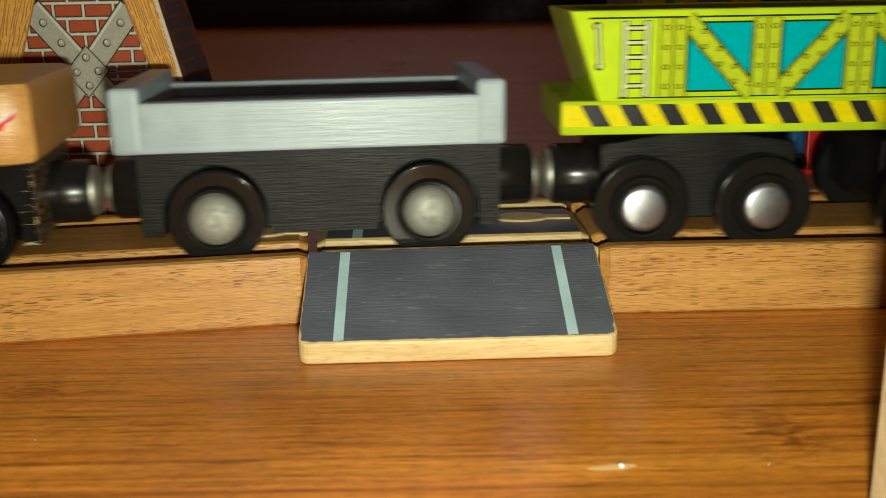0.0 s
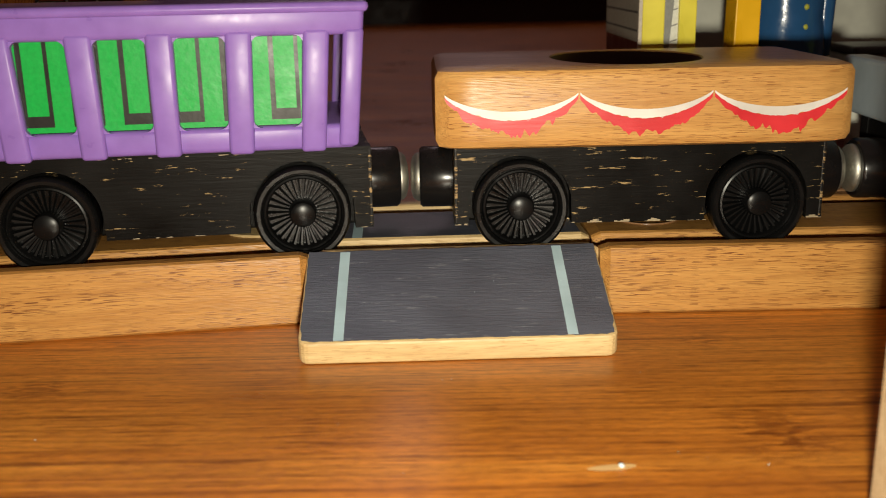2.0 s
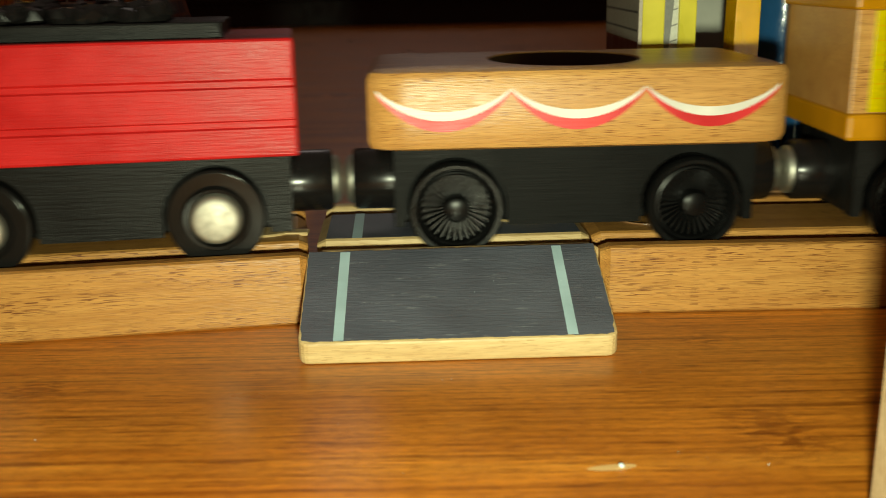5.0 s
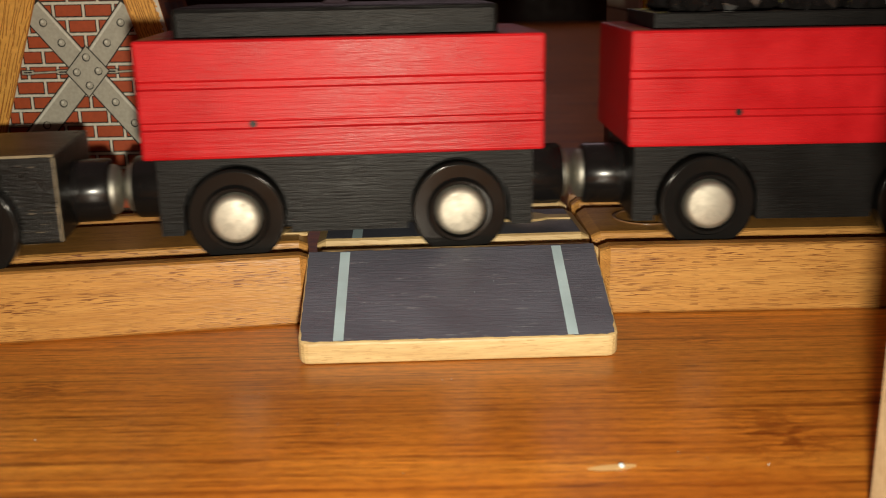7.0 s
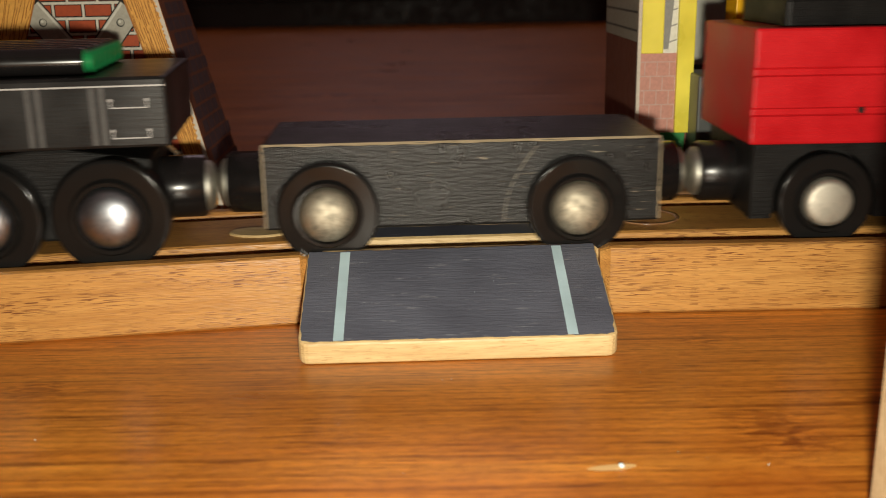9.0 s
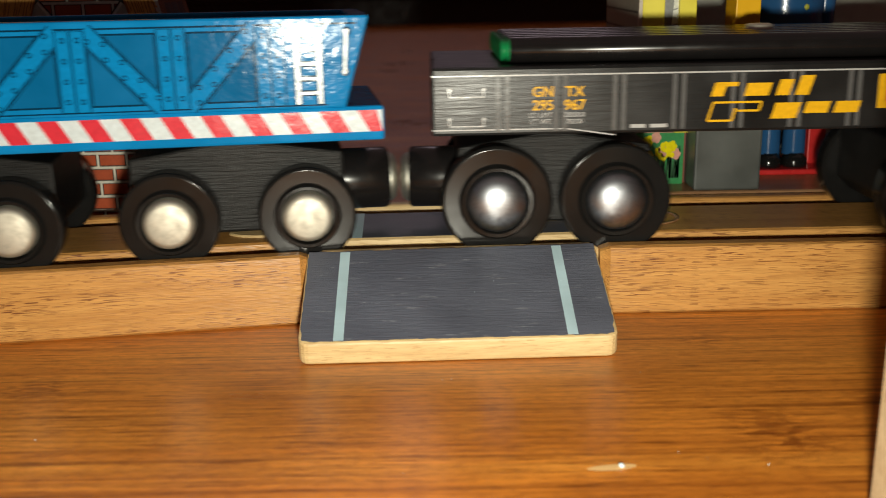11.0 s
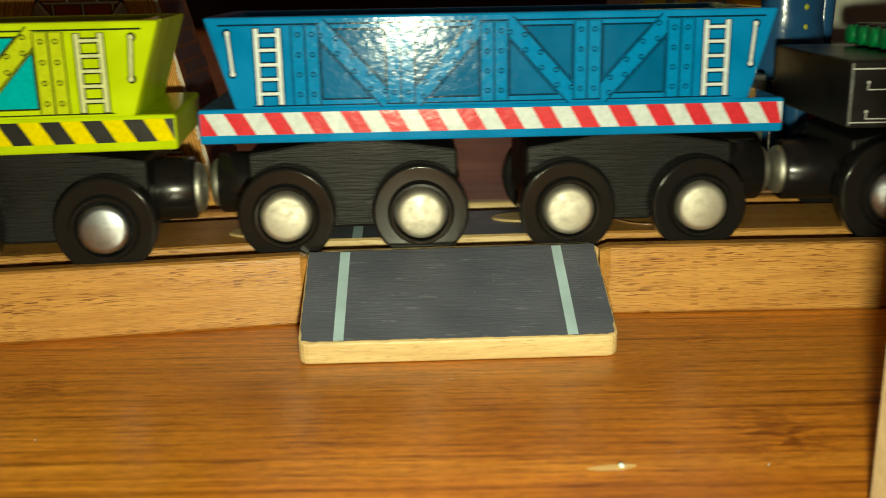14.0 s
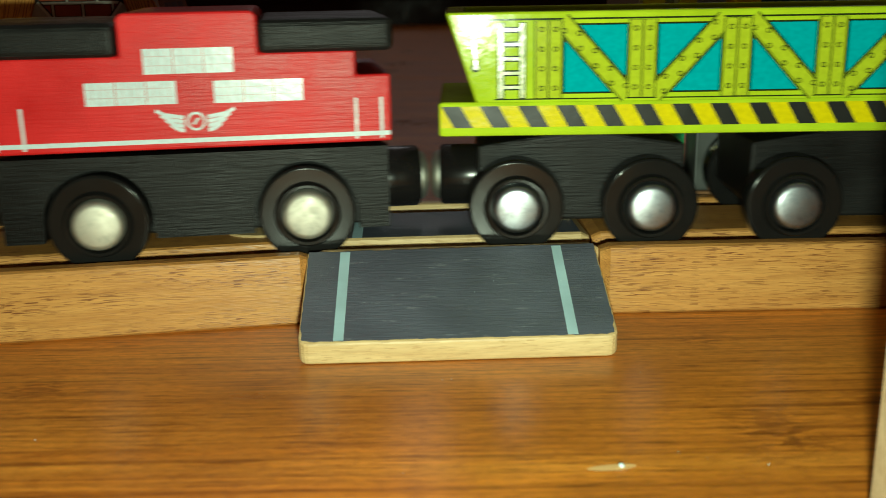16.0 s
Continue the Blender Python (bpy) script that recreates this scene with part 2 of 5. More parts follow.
# ---------------- the railway's line ----------------
def line_y(x):
    """The track's centre line, in millimetres, with its small kinks at the crossing."""
    if x < -23:
        if x < -110:
            return -15.68 - 22.2 * (1 - math.exp((x + 110) / 150.0))
        return -2.8 + 0.148 * (x + 23)
    if x < 26:
        return -2.8 + (x + 23) * 2.2 / 49
    return -0.6 + 0.6 * (1 - math.exp(-(x - 26) / 40.0))


LINE_X = np.arange(-1400.0, 1401.0, 1.0)
LINE_Y = np.array([line_y(x) for x in LINE_X])
LINE_S = np.concatenate(([0.0], np.cumsum(np.hypot(np.diff(LINE_X), np.diff(LINE_Y)))))
LINE_S = LINE_S - np.interp(0.0, LINE_X, LINE_S)


def on_line(s):
    x = float(np.interp(s, LINE_S, LINE_X))
    return x, line_y(x)


# how far the train has come: seconds, millimetres along the line of the grey wagon's middle
TRAVEL = [(0.0, -21.6), (0.5, 24.7), (1.0, 51.3), (1.5, 67.4), (2.0, 113.9), (2.5, 115.1), (3.0, 139.7), (3.5, 186.0),
          (4.0, 236.6), (4.5, 292.5), (5.0, 341.9), (5.2, 359.6), (7.3, 489.9), (7.5, 512.4), (7.6, 522.4), (8.0, 527.1),
          (8.2, 527.5), (10.3, 689.8), (10.5, 701.5), (11.0, 732.0), (11.5, 767.6), (12.0, 774.4), (12.5, 777.4),
          (13.0, 775.7), (13.5, 776.4), (14.0, 800.9), (14.5, 826.3), (15.0, 855.9), (15.2, 873.3), (15.5, 907.6), (16.0, 944.4)]


def travel(t):
    """Smooth between the rows, with no overshoot."""
    ts = [a for a, _ in TRAVEL]
    ss = [b for _, b in TRAVEL]
    h = [b - a for a, b in zip(ts, ts[1:])]
    d = [(b - a) / k for a, b, k in zip(ss, ss[1:], h)]
    m = [d[0]]
    for i in range(1, len(d)):
        if d[i - 1] * d[i] <= 0:
            m.append(0.0)
        else:
            w1, w2 = 2 * h[i] + h[i - 1], h[i] + 2 * h[i - 1]
            m.append((w1 + w2) / (w1 / d[i - 1] + w2 / d[i]))
    m.append(d[-1])
    i = max(0, min(len(h) - 1, sum(1 for a in ts if a <= t) - 1))
    u = (t - ts[i]) / h[i]
    return ((1 + 2 * u) * (1 - u) ** 2 * ss[i] + u * (1 - u) ** 2 * h[i] * m[i]
            + u * u * (3 - 2 * u) * ss[i + 1] + u * u * (u - 1) * h[i] * m[i + 1])


RUNNING = []   # (vehicle, offset behind the grey wagon, half wheelbase, [(axle, x, z, radius)])


# ---------------- floor, track, crossing ----------------
def build_floor():
    bm = bmesh.new()
    box(bm, -3000, 3000, -1500, 4500, -20, 0)
    tagged(link_mesh("floor", bm, FLOOR), "orange-brown lacquered bamboo floor with streaky grain", "floor", kind="structure")
    for name, dims in (("wall_north", (-3000, 3000, 4500, 4600)), ("wall_south", (-3000, 3000, -1600, -1500)),
                       ("wall_west", (-3100, -3000, -1600, 4600)), ("wall_east", (3000, 3100, -1600, 4600))):
        x0, x1, y0, y1 = dims
        tagged(link_mesh(name, boxed(x0, x1, y0, y1, -20, 2500), PLASTER), "plain warm plaster wall of the dim room", "wall", kind="structure")


def track_profile():
    """Half the section of a grooved wooden track, mirrored: (across, height)."""
    half = [(0, 12.0), (9.2, 12.0), (9.8, 11.7), (10.0, 11.2), (10.0, 9.6), (16.0, 9.6), (16.0, 11.3), (16.3, 11.8), (16.8, 12.0),
            (19.0, 12.0), (19.7, 11.7), (20.0, 11.0), (20.0, 0.4), (19.6, 0.0)]
    return half + [(-x, z) for x, z in reversed(half[1:])]


def track_piece(x0, x1, material, name, label, group="", steps=None):
    """A length of track along the line, as one mesh about its own middle."""
    prof = track_profile()
    n = steps or max(2, int(abs(x1 - x0) / 12))
    bm = bmesh.new()
    xm = (x0 + x1) / 2
    turn = math.atan2(line_y(x1) - line_y(x0), x1 - x0)
    cs, sn = math.cos(turn), math.sin(turn)
    rings = []
    for i in range(n + 3):
        x = (x0 + 1.6 * (i == 1) if i < 2 else x1 - 1.6 * (i == n + 1)) if i < 2 or i > n else x0 + (x1 - x0) * (i - 1) / n
        e = 0.5
        xa, xb = (x, x + e) if i < n + 1 else (x - e, x)
        a = math.atan2(line_y(xb) - line_y(xa), xb - xa)
        inset = 1.1 if i in (0, n + 2) else 0.0
        ring = []
        for p, z in prof:
            p2 = -p * (1 - inset / 20)
            px, py = x - xm - math.sin(a) * p2, line_y(x) + math.cos(a) * p2 - line_y(xm)
            ring.append(bm.verts.new(((px * cs + py * sn) * MM, (-px * sn + py * cs) * MM, (z if z < 1 else z - inset * 0.8) * MM)))
        rings.append(ring)
    k = len(prof)
    for a, b in zip(rings, rings[1:]):
        for i in range(k):
            bm.faces.new((a[i], a[(i + 1) % k], b[(i + 1) % k], b[i]))
    for r, flip in ((rings[0], False), (rings[-1], True)):
        bm.faces.new(r[::-1] if not flip else r)
    bmesh.ops.recalc_face_normals(bm, faces=bm.faces[:])
    ob = link_mesh(name, bm, material)
    ob.location = (xm * MM, line_y(xm) * MM, 0)
    ob.rotation_euler.z = turn
    return tagged(ob, label, "toy track", group)


def build_track():
    label = "grooved beech wood toy railway track on the floor"
    for x0, x1 in ((-168, -25.3), (-312.5, -168.4), (-457, -312.9), (-601, -457.4), (-746, -601.4), (-890, -746.4), (-1035, -890.4),
                   (-1180, -1035.4), (-1325, -1180.4), (26.6, 170), (170.4, 314), (314.4, 458), (458.4, 602), (602.4, 746), (746.4, 890),
                   (890.4, 1034), (1034.4, 1178)):
        track_piece(x0, x1, BEECH, "wooden_track", label, "railway track")
    crossing = track_piece(-22.8, 26.0, [PALE, SLATE], "crossing_track", "short track with a dark painted road across it", "", 2)
    for v in crossing.data.vertices:
        if v.co.y < -0.0165:      # the ramp butts against a slimmer rim
            v.co.y = -0.0165 + (v.co.y + 0.0165) * 0.4
    for p in crossing.data.polygons:
        if p.normal.z > 0.9 and p.center.z > 0.0113 and abs(p.center.y) < 0.011:
            p.material_index = 1
    bm = bmesh.new()
    for u in (-18.2,):
        vs = [bm.verts.new((x * MM, y * MM, 12.05 * MM)) for x, y in ((u, -9.4), (u + 1.8, -9.4), (u + 1.8, 9.4), (u, 9.4))]
        bm.faces.new(vs)
    part("road_line", bm, LINE, crossing, "pale blue painted road edge lines")
    # pegs that join the pieces
    for name, x, y, back in (("joint_peg", 14.9, 5.5, 9.4), ("joint_peg", -33.5, 0.6, 9.0)):
        bm = bmesh.new()
        lathe(bm, [(0, 12.35), (5.2, 12.35), (5.6, 12.1), (5.6, 11.6)], "z", (0, 0, 0), 28)
        for v in bm.verts:
            v.co.y *= 0.62
        box(bm, 0, back, -1.5, 1.5, 11.6, 12.3, 0.2)
        ob = link_mesh(name, bm, PALE)
        ob.location = (x * MM, (line_y(x) + y - 3) * MM, 0)
        tagged(ob, "pale round joining peg sunk in the wooden track", "track peg", "track pegs")
    bm = bmesh.new()
    lathe(bm, [(6.2, 12.02), (6.3, 12.2), (5.7, 12.25), (5.5, 12.03)], "z", (0, 0, 0), 32)
    ob = link_mesh("joint_socket_ring", bm, PLANK, None, "", True)
    ob.location = (38.5 * MM, 0.2 * MM, 0)
    tagged(ob, "round socket ring cut in the wooden track", "track joint")


def build_ramp():
    ramp = thing("road_ramp", "dark slate painted wooden ramp with two pale lines and bare edges", "ramp")
    bm = bmesh.new()
    a, b = (-22.9, -20.9), (25.9, -18.9)          # back corners, high
    c, d = (26.7, -40.3), (-22.3, -41.8)          # front corners, low
    top = [(a[0], a[1], 12.0), (b[0], b[1], 12.2), (c[0], c[1], 3.5), (d[0], d[1], 3.5)]
    bot = [(a[0], a[1], 8.2), (b[0], b[1], 8.4), (c[0], c[1] + 0.2, 0.0), (d[0], d[1] + 0.2, 0.0)]
    tv = [bm.verts.new(Vector(p) * MM) for p in top]
    bv = [bm.verts.new(Vector(p) * MM) for p in bot]
    bm.faces.new(tv)
    bm.faces.new(bv[::-1])
    for i in range(4):
        bm.faces.new((tv[i], bv[i], bv[(i + 1) % 4], tv[(i + 1) % 4]))
    bmesh.ops.recalc_face_normals(bm, faces=bm.faces[:])
    upright = [e for e in bm.edges if e.verts[0] in tv and e.verts[1] in bv or e.verts[1] in tv and e.verts[0] in bv]
    bmesh.ops.bevel(bm, geom=[e for e in upright if e.verts[0].co.y < -0.030], offset=1.6 * MM, segments=4, profile=0.5, affect="EDGES")
    bmesh.ops.bevel(bm, geom=[e for e in bm.edges if not e.is_boundary and e.calc_face_angle(0) > 0.6], offset=0.35 * MM, segments=2,
                    profile=0.5, affect="EDGES")
    part("board", bm, PALE, ramp, "bare birch plywood board")

    def on_top(u, v, lift):
        p = (Vector(top[0]) * (1 - u) + Vector(top[1]) * u) * (1 - v) + (Vector(top[3]) * (1 - u) + Vector(top[2]) * u) * v
        return (p + Vector((0, -0.35, 0.92)) * lift) * MM
    rng = random.Random(4)
    bm = bmesh.new()
    nx, ny = 60, 24
    grid = []
    for j in range(ny + 1):
        row = []
        for i in range(nx + 1):
            u, v = 0.006 + 0.988 * i / nx, 0.006 + 0.982 * j / ny
            if i in (0, nx):
                u += rng.uniform(-0.0015, 0.0015)
            if j in (0, ny):
                v += rng.uniform(-0.004, 0.004)
            cu, cv = min(i, nx - i), ny - j
            if cu < 2 and cv < 3:
                u += (0.5 - u) * 0.006 * (2 - cu)
                v += (0.5 - v) * 0.008 * (3 - cv)
            row.append(bm.verts.new(on_top(u, v, 0.15)))
        grid.append(row)
    for r, s in zip(grid, grid[1:]):
        for i in range(nx):
            bm.faces.new((r[i], s[i], s[i + 1], r[i + 1]))
    part("road_surface", bm, SLATE, ramp, "dark slate painted road surface")
    for u0, u1, w0, w1 in ((0.114, 0.148, 0.110, 0.142), (0.846, 0.879, 0.840, 0.873)):
        bm = bmesh.new()
        for k in range(14):
            v0, v1 = 0.02 + k * 0.0690, 0.02 + (k + 1) * 0.0690
            q = [(u0 + (w0 - u0) * v0, v0), (u1 + (w1 - u1) * v0, v0), (u1 + (w1 - u1) * v1, v1), (u0 + (w0 - u0) * v1, v1)]
            bm.faces.new([bm.verts.new(on_top(u, v, 0.21)) for u, v in q])
        part("road_line", bm, LINE, ramp, "pale blue painted line")


# ---------------- rolling stock ----------------
RUBBED = paint("rubbed_wood_edge", (0.34, 0.27, 0.17), 0.6, 0.4, 0.10, (0.03, 0.028, 0.025))
SCUFF = paint("pale_scuff", (0.11, 0.10, 0.075), 0.6, 0.4, 0.14, (0.02, 0.02, 0.018))
WHEEL_R = 8.3


def turned_wheel(style, r):
    """A wheel as a mesh facing -y with the tread's middle at 0."""
    bm = bmesh.new()
    k = r / 8.7
    if style == "spoked":
        lathe(bm, [(0, -2.95), (1.6 * k, -2.9), (2.15 * k, -2.65), (2.4 * k, -2.1), (2.45 * k, 0.6), (6.1 * k, 0.6), (6.25 * k, -1.3), (6.5 * k, -1.6), (6.8 * k, -1.5), (6.95 * k, -1.2), (7.1 * k, -1.9),
                   (7.5 * k, -2.45), (8.1 * k, -2.5), (8.55 * k, -2.1), (8.7 * k, -1.4), (8.7 * k, 1.8), (8.2 * k, 2.4), (0, 2.4)], "y", steps=48)
    else:
        lathe(bm, [(0, -1.4), (4.7 * k, -1.4), (4.8 * k, -2.9), (4.95 * k, -3.2), (5.45 * k, -3.25), (5.65 * k, -3.0), (5.75 * k, -2.2), (5.95 * k, -2.0), (6.05 * k, -2.0),
                   (8.1 * k, -2.0), (8.2 * k, -2.0), (8.5 * k, -1.85), (8.66 * k, -1.5), (8.7 * k, -1.0), (8.7 * k, 1.9), (8.2 * k, 2.4), (0, 2.4)], "y", steps=56)
    return bm


def spoke_ring(k):
    """Thirty moulded spokes round the hub, as one fluted ring."""
    bm = bmesh.new()
    steps = 120
    rings = []
    for r, proud in ((2.46, -0.35), (6.12, -0.7)):
        ring = []
        for i in range(steps):
            a = 2 * math.pi * (i + (0.3 if i % 4 == 1 else -0.3 if i % 4 == 2 else 0.0)) / steps
            ring.append(bm.verts.new((r * k * math.cos(a) * MM, (proud if i % 4 in (0, 1) else 0.5) * MM, r * k * math.sin(a) * MM)))
        rings.append(ring)
    for i in range(steps):
        j = (i + 1) % steps
        bm.faces.new((rings[0][i], rings[0][j], rings[1][j], rings[1][i]))
    bmesh.ops.recalc_face_normals(bm, faces=bm.faces[:])
    if sum(f.normal.y for f in bm.faces) > 0:
        bmesh.ops.reverse_faces(bm, faces=bm.faces[:])
    return bm


def cap_mesh(style, k):
    bm = bmesh.new()
    if style == "dome":
        prof = [(0, -4.9), (1.6, -4.8), (3.0, -4.4), (4.1, -3.6), (4.6, -2.9), (4.68, -1.4)]
    else:
        prof = [(0, -4.1), (3.3, -4.05), (3.9, -3.85), (4.3, -3.4), (4.45, -2.7), (4.45, -1.4)]
    return lathe(bm, [(r * k, a) for r, a in prof], "y", steps=36)


MESHES = {}


def share(key, make, material, smooth=True):
    if key not in MESHES:
        bm = make()
        me = bpy.data.meshes.new(key)
        bm.normal_update()
        bm.to_mesh(me)
        bm.free()
        me.materials.append(material)
        for p in me.polygons:
            p.use_smooth = smooth
        me.set_sharp_from_angle(angle=radians(40))
        MESHES[key] = me
    return MESHES[key]


def wheelset(parent, x, style="flat", cap=None, r=WHEEL_R, half=13.4, z=None):
    """An axle with its two wheels and caps; it turns as the vehicle runs."""
    z = 9.7 + r if z is None else z
    axle = new("axle", share("axle_rod", lambda: lathe(bmesh.new(), [(0, -12), (1.6, -12), (1.6, 12), (0, 12)], "y", steps=14), BLACK_SATIN))
    axle.parent = parent
    kind = "spoked" if style == "spoked" else "plain"
    for side in (1, -1):
        w = new("wheel", share("wheel_%s_%.1f" % (kind, r), lambda: turned_wheel(kind, r), SPOKED if kind == "spoked" else TYRE))
        w.parent = axle
        w.matrix_basis = pose(0, -half * MM * side, 0, 0, 0, 0 if side == 1 else 180)
        if kind == "spoked":
            p = new("spokes", share("spoke_ring_%.1f" % r, lambda: spoke_ring(r / 8.7), SPOKED, False))
            p.parent = axle
            p.matrix_basis = w.matrix_basis.copy()
        else:
            c = new("hub_cap", share("cap_%s_%s_%.1f" % (style, cap.name, r), lambda: cap_mesh(style, r / 8.7), cap))
            c.parent = axle
            c["label"] = "shiny metal hub cap"
            c.matrix_basis = w.matrix_basis.copy()
    return axle, x, z, r


BUFFERS = []   # (vehicle, x of its foot, height, direction): built once the train is coupled


def buffer(parent, x, z, direction):
    BUFFERS.append((parent, x, z, direction))


def build_buffer(parent, x, z, direction, length):
    """A round black wooden buffer whose steel magnet meets that of the next vehicle."""
    bm = lathe(bmesh.new(), [(0, -1.0), (5.5, -1.0), (5.6, 0.3), (5.6, length - 0.5), (5.2, length), (0, length)], "x", steps=36)
    b = part("buffer", bm, BLACK_SATIN, parent, "", True)
    b.data.set_sharp_from_angle(angle=radians(40))
    m = part("magnet", lathe(bmesh.new(), [(0, 1.75), (2.6, 1.65), (3.8, 1.3), (4.35, 0.8), (4.5, 0.3), (4.5, -0.2), (0, -0.2)], "x", steps=36), MAGNET, b,
             "steel magnet plate", True)
    m.location = (length * MM, 0, 0)
    b.matrix_basis = pose(x * MM, 0, z * MM, 0, 0, 0 if direction > 0 else 180)


def couple():
    """Makes each pair of facing buffers as long as the gap between the vehicles asks for."""
    offset = {v: o for v, o, _, _, _ in RUNNING}
    feet = sorted(((offset[p] + x, p, x, z, d) for p, x, z, d in BUFFERS), key=lambda row: row[0])
    for i, (s, p, x, z, d) in enumerate(feet):
        j = i + d
        gap = abs(feet[j][0] - s) if 0 <= j < len(feet) else 18.0
        build_buffer(p, x, z, d, gap / 2 - 1.95)


def chassis(parent, ends, base, style, cap, material=BLACK, bottom=14.8, top=29.0, width=13.4, wheel_half=None, r=WHEEL_R, wear=1.0):
    lo, hi = (-ends, ends) if isinstance(ends, float) else ends
    bm = bmesh.new()
    # a block with shallow arches over the wheels
    box(bm, lo, hi, -10.2, 10.2, bottom, top - 0.4, 0.5)
    for y0, y1 in ((-width, -10.2), (10.2, width)):
        out = [(lo, bottom), (lo, top), (hi, top), (hi, bottom)]
        arcs = []
        for cx in (base, -base):
            for i in range(17):
                a = math.pi * i / 16
                arcs.append((cx + 9.0 * math.cos(a), max(bottom, 18.0 + 9.0 * math.sin(a)) if 0 < i < 16 else bottom))
        prism(bm, out + arcs, y0, y1, 0.0)
    bmesh.ops.remove_doubles(bm, verts=bm.verts[:], dist=1e-7)
    part("chassis", bm, material, parent)
    if material is BLACK_WORN:
        for x0, x1 in ((lo - 0.04, lo + 0.6), (hi - 0.6, hi + 0.04)):
            part("bare_end", boxed(x0, x1, -width - 0.05, width + 0.05, bottom + 0.3, top - 0.3, 0.2), END_WORN, parent, "black end with paint rubbed off in spots")
        for k, (za, zb) in enumerate(((bottom, 1), (top - 0.4, -1))):
            bm = bmesh.new()
            for i in range(120):
                x0, x1 = lo + (hi - lo) * i / 120, lo + (hi - lo) * (i + 1) / 120
                h = -0.1 + 0.2 * wear + wear * 0.9 * noise.noise(Vector((i * 0.21 + ends[0], k * 7.0, 4))) + 0.4 * noise.noise(Vector((i * 0.8, k, 6)))
                if h > 0.05 and min(abs((x0 + x1) / 2 - base), abs((x0 + x1) / 2 + base)) > 8.8:
                    rect(bm, x0, x1, min(za, za + h * zb), max(za, za + h * zb), -width - 0.03)
            part("bare_edge", bm, RUBBED, parent, "bare wood where the black paint has worn off")
    axles = [wheelset(parent, x, style, cap, r, wheel_half or 12.7) for x in (-base, base)]
    buffer(parent, hi, 20.9, 1)
    buffer(parent, lo, 20.9, -1)
    return axles


def widen(vehicle, k):
    """Broadens the body, and what is printed on it, past the wheels."""
    for ob in vehicle.children_recursive:
        top = ob
        while top.parent is not vehicle:
            top = top.parent
        if top.name.split(".")[0] in ("axle", "chassis", "buffer", "bare_end", "bare_edge", "truck", "stud"):
            continue
        if ob.type == "MESH":
            for v in ob.data.vertices:
                v.co.y *= k
        else:
            ob.location.y *= k


def run(vehicle, offset, half_base, axles, yaw=0.0):
    RUNNING.append((vehicle, offset, half_base, axles, yaw))
    return vehicle


def grey_wagon():
    w = thing("flat_wagon", "light grey wooden toy flat wagon with raised ends and dark deck", "toy wagon")
    for y0, y1 in ((-16, -13), (13, 16)):
        part("side_rail", boxed(-33, 30.5, y0, y1, 29.6, 37.9, 0.45), GREY, w)
    for x0, x1 in ((-33.4, -28.4), (26.0, 30.9)):
        part("end_board", boxed(x0, x1, -16.2, 16.2, 29.5, 40.4, 0.9, seg=3), GREY, w)
    part("deck", boxed(-28.4, 26.4, -13, 13, 29.6, 35.4, 0.2), GREY_IN, w, "dark grey painted deck")
    widen(w, 1.09)
    run(w, 0.0, 18.0, chassis(w, (-30.6, 30.4), 18.0, "dome", CAP_DULL))


BLACK_DEEP = paint("deep_black_paint", (0.004, 0.004, 0.004), 0.5, 0.3, 0.0, spec=0.08)
END_WORN = paint("black_end_chipped", (0.007, 0.0065, 0.006), 0.45, 0.3, 0.18, (0.36, 0.24, 0.11), spec=0.18)
# shade inside the drilled hole, put into a dark brown colour
HOLLOW_SHADE = paint("dark_hollow", (0.055, 0.025, 0.012), 0.6, 0.3)


def drilled_block(a, b, z0, z1, r):
    """A rounded block with a round hole sunk in its top."""
    n = 96

    def ring(inset, z):
        pts, c = [], 2.4
        x, y = a - inset, b - inset
        for i in range(n):
            t = 2 * math.pi * i / n
            dx, dy = math.cos(t), math.sin(t)
            # ray to a rounded rectangle
            k = min(x / max(abs(dx), 1e-9), y / max(abs(dy), 1e-9))
            px, py = dx * k, dy * k
            ex, ey = abs(px) - (x - c), abs(py) - (y - c)
            if ex > 0 and ey > 0:
                m = c / max(math.hypot(ex, ey), c)
                px, py = math.copysign(x - c + ex * m, px), math.copysign(y - c + ey * m, py)
            pts.append((px, py, z))
        return pts

    def circle(q, z):
        return [(q * math.cos(2 * math.pi * i / n), q * math.sin(2 * math.pi * i / n), z) for i in range(n)]
    bm = bmesh.new()
    loops = [ring(1.6, z0), ring(0.45, z0 + 0.5), ring(0.0, z0 + 1.6), ring(0.0, z1 - 1.6), ring(0.45, z1 - 0.5), ring(1.6, z1), circle(r, z1), circle(r - 0.2, z1 - 0.3),
             circle(r - 0.2, z1 - 7)]
    rows = [[bm.verts.new(Vector(p) * MM) for p in lp] for lp in loops]
    for u, v in zip(rows, rows[1:]):
        for i in range(n):
            bm.faces.new((u[i], u[(i + 1) % n], v[(i + 1) % n], v[i]))
    bm.faces.new(rows[0][::-1])
    bm.faces.new(rows[-1])
    bmesh.ops.recalc_face_normals(bm, faces=bm.faces[:])
    return bm


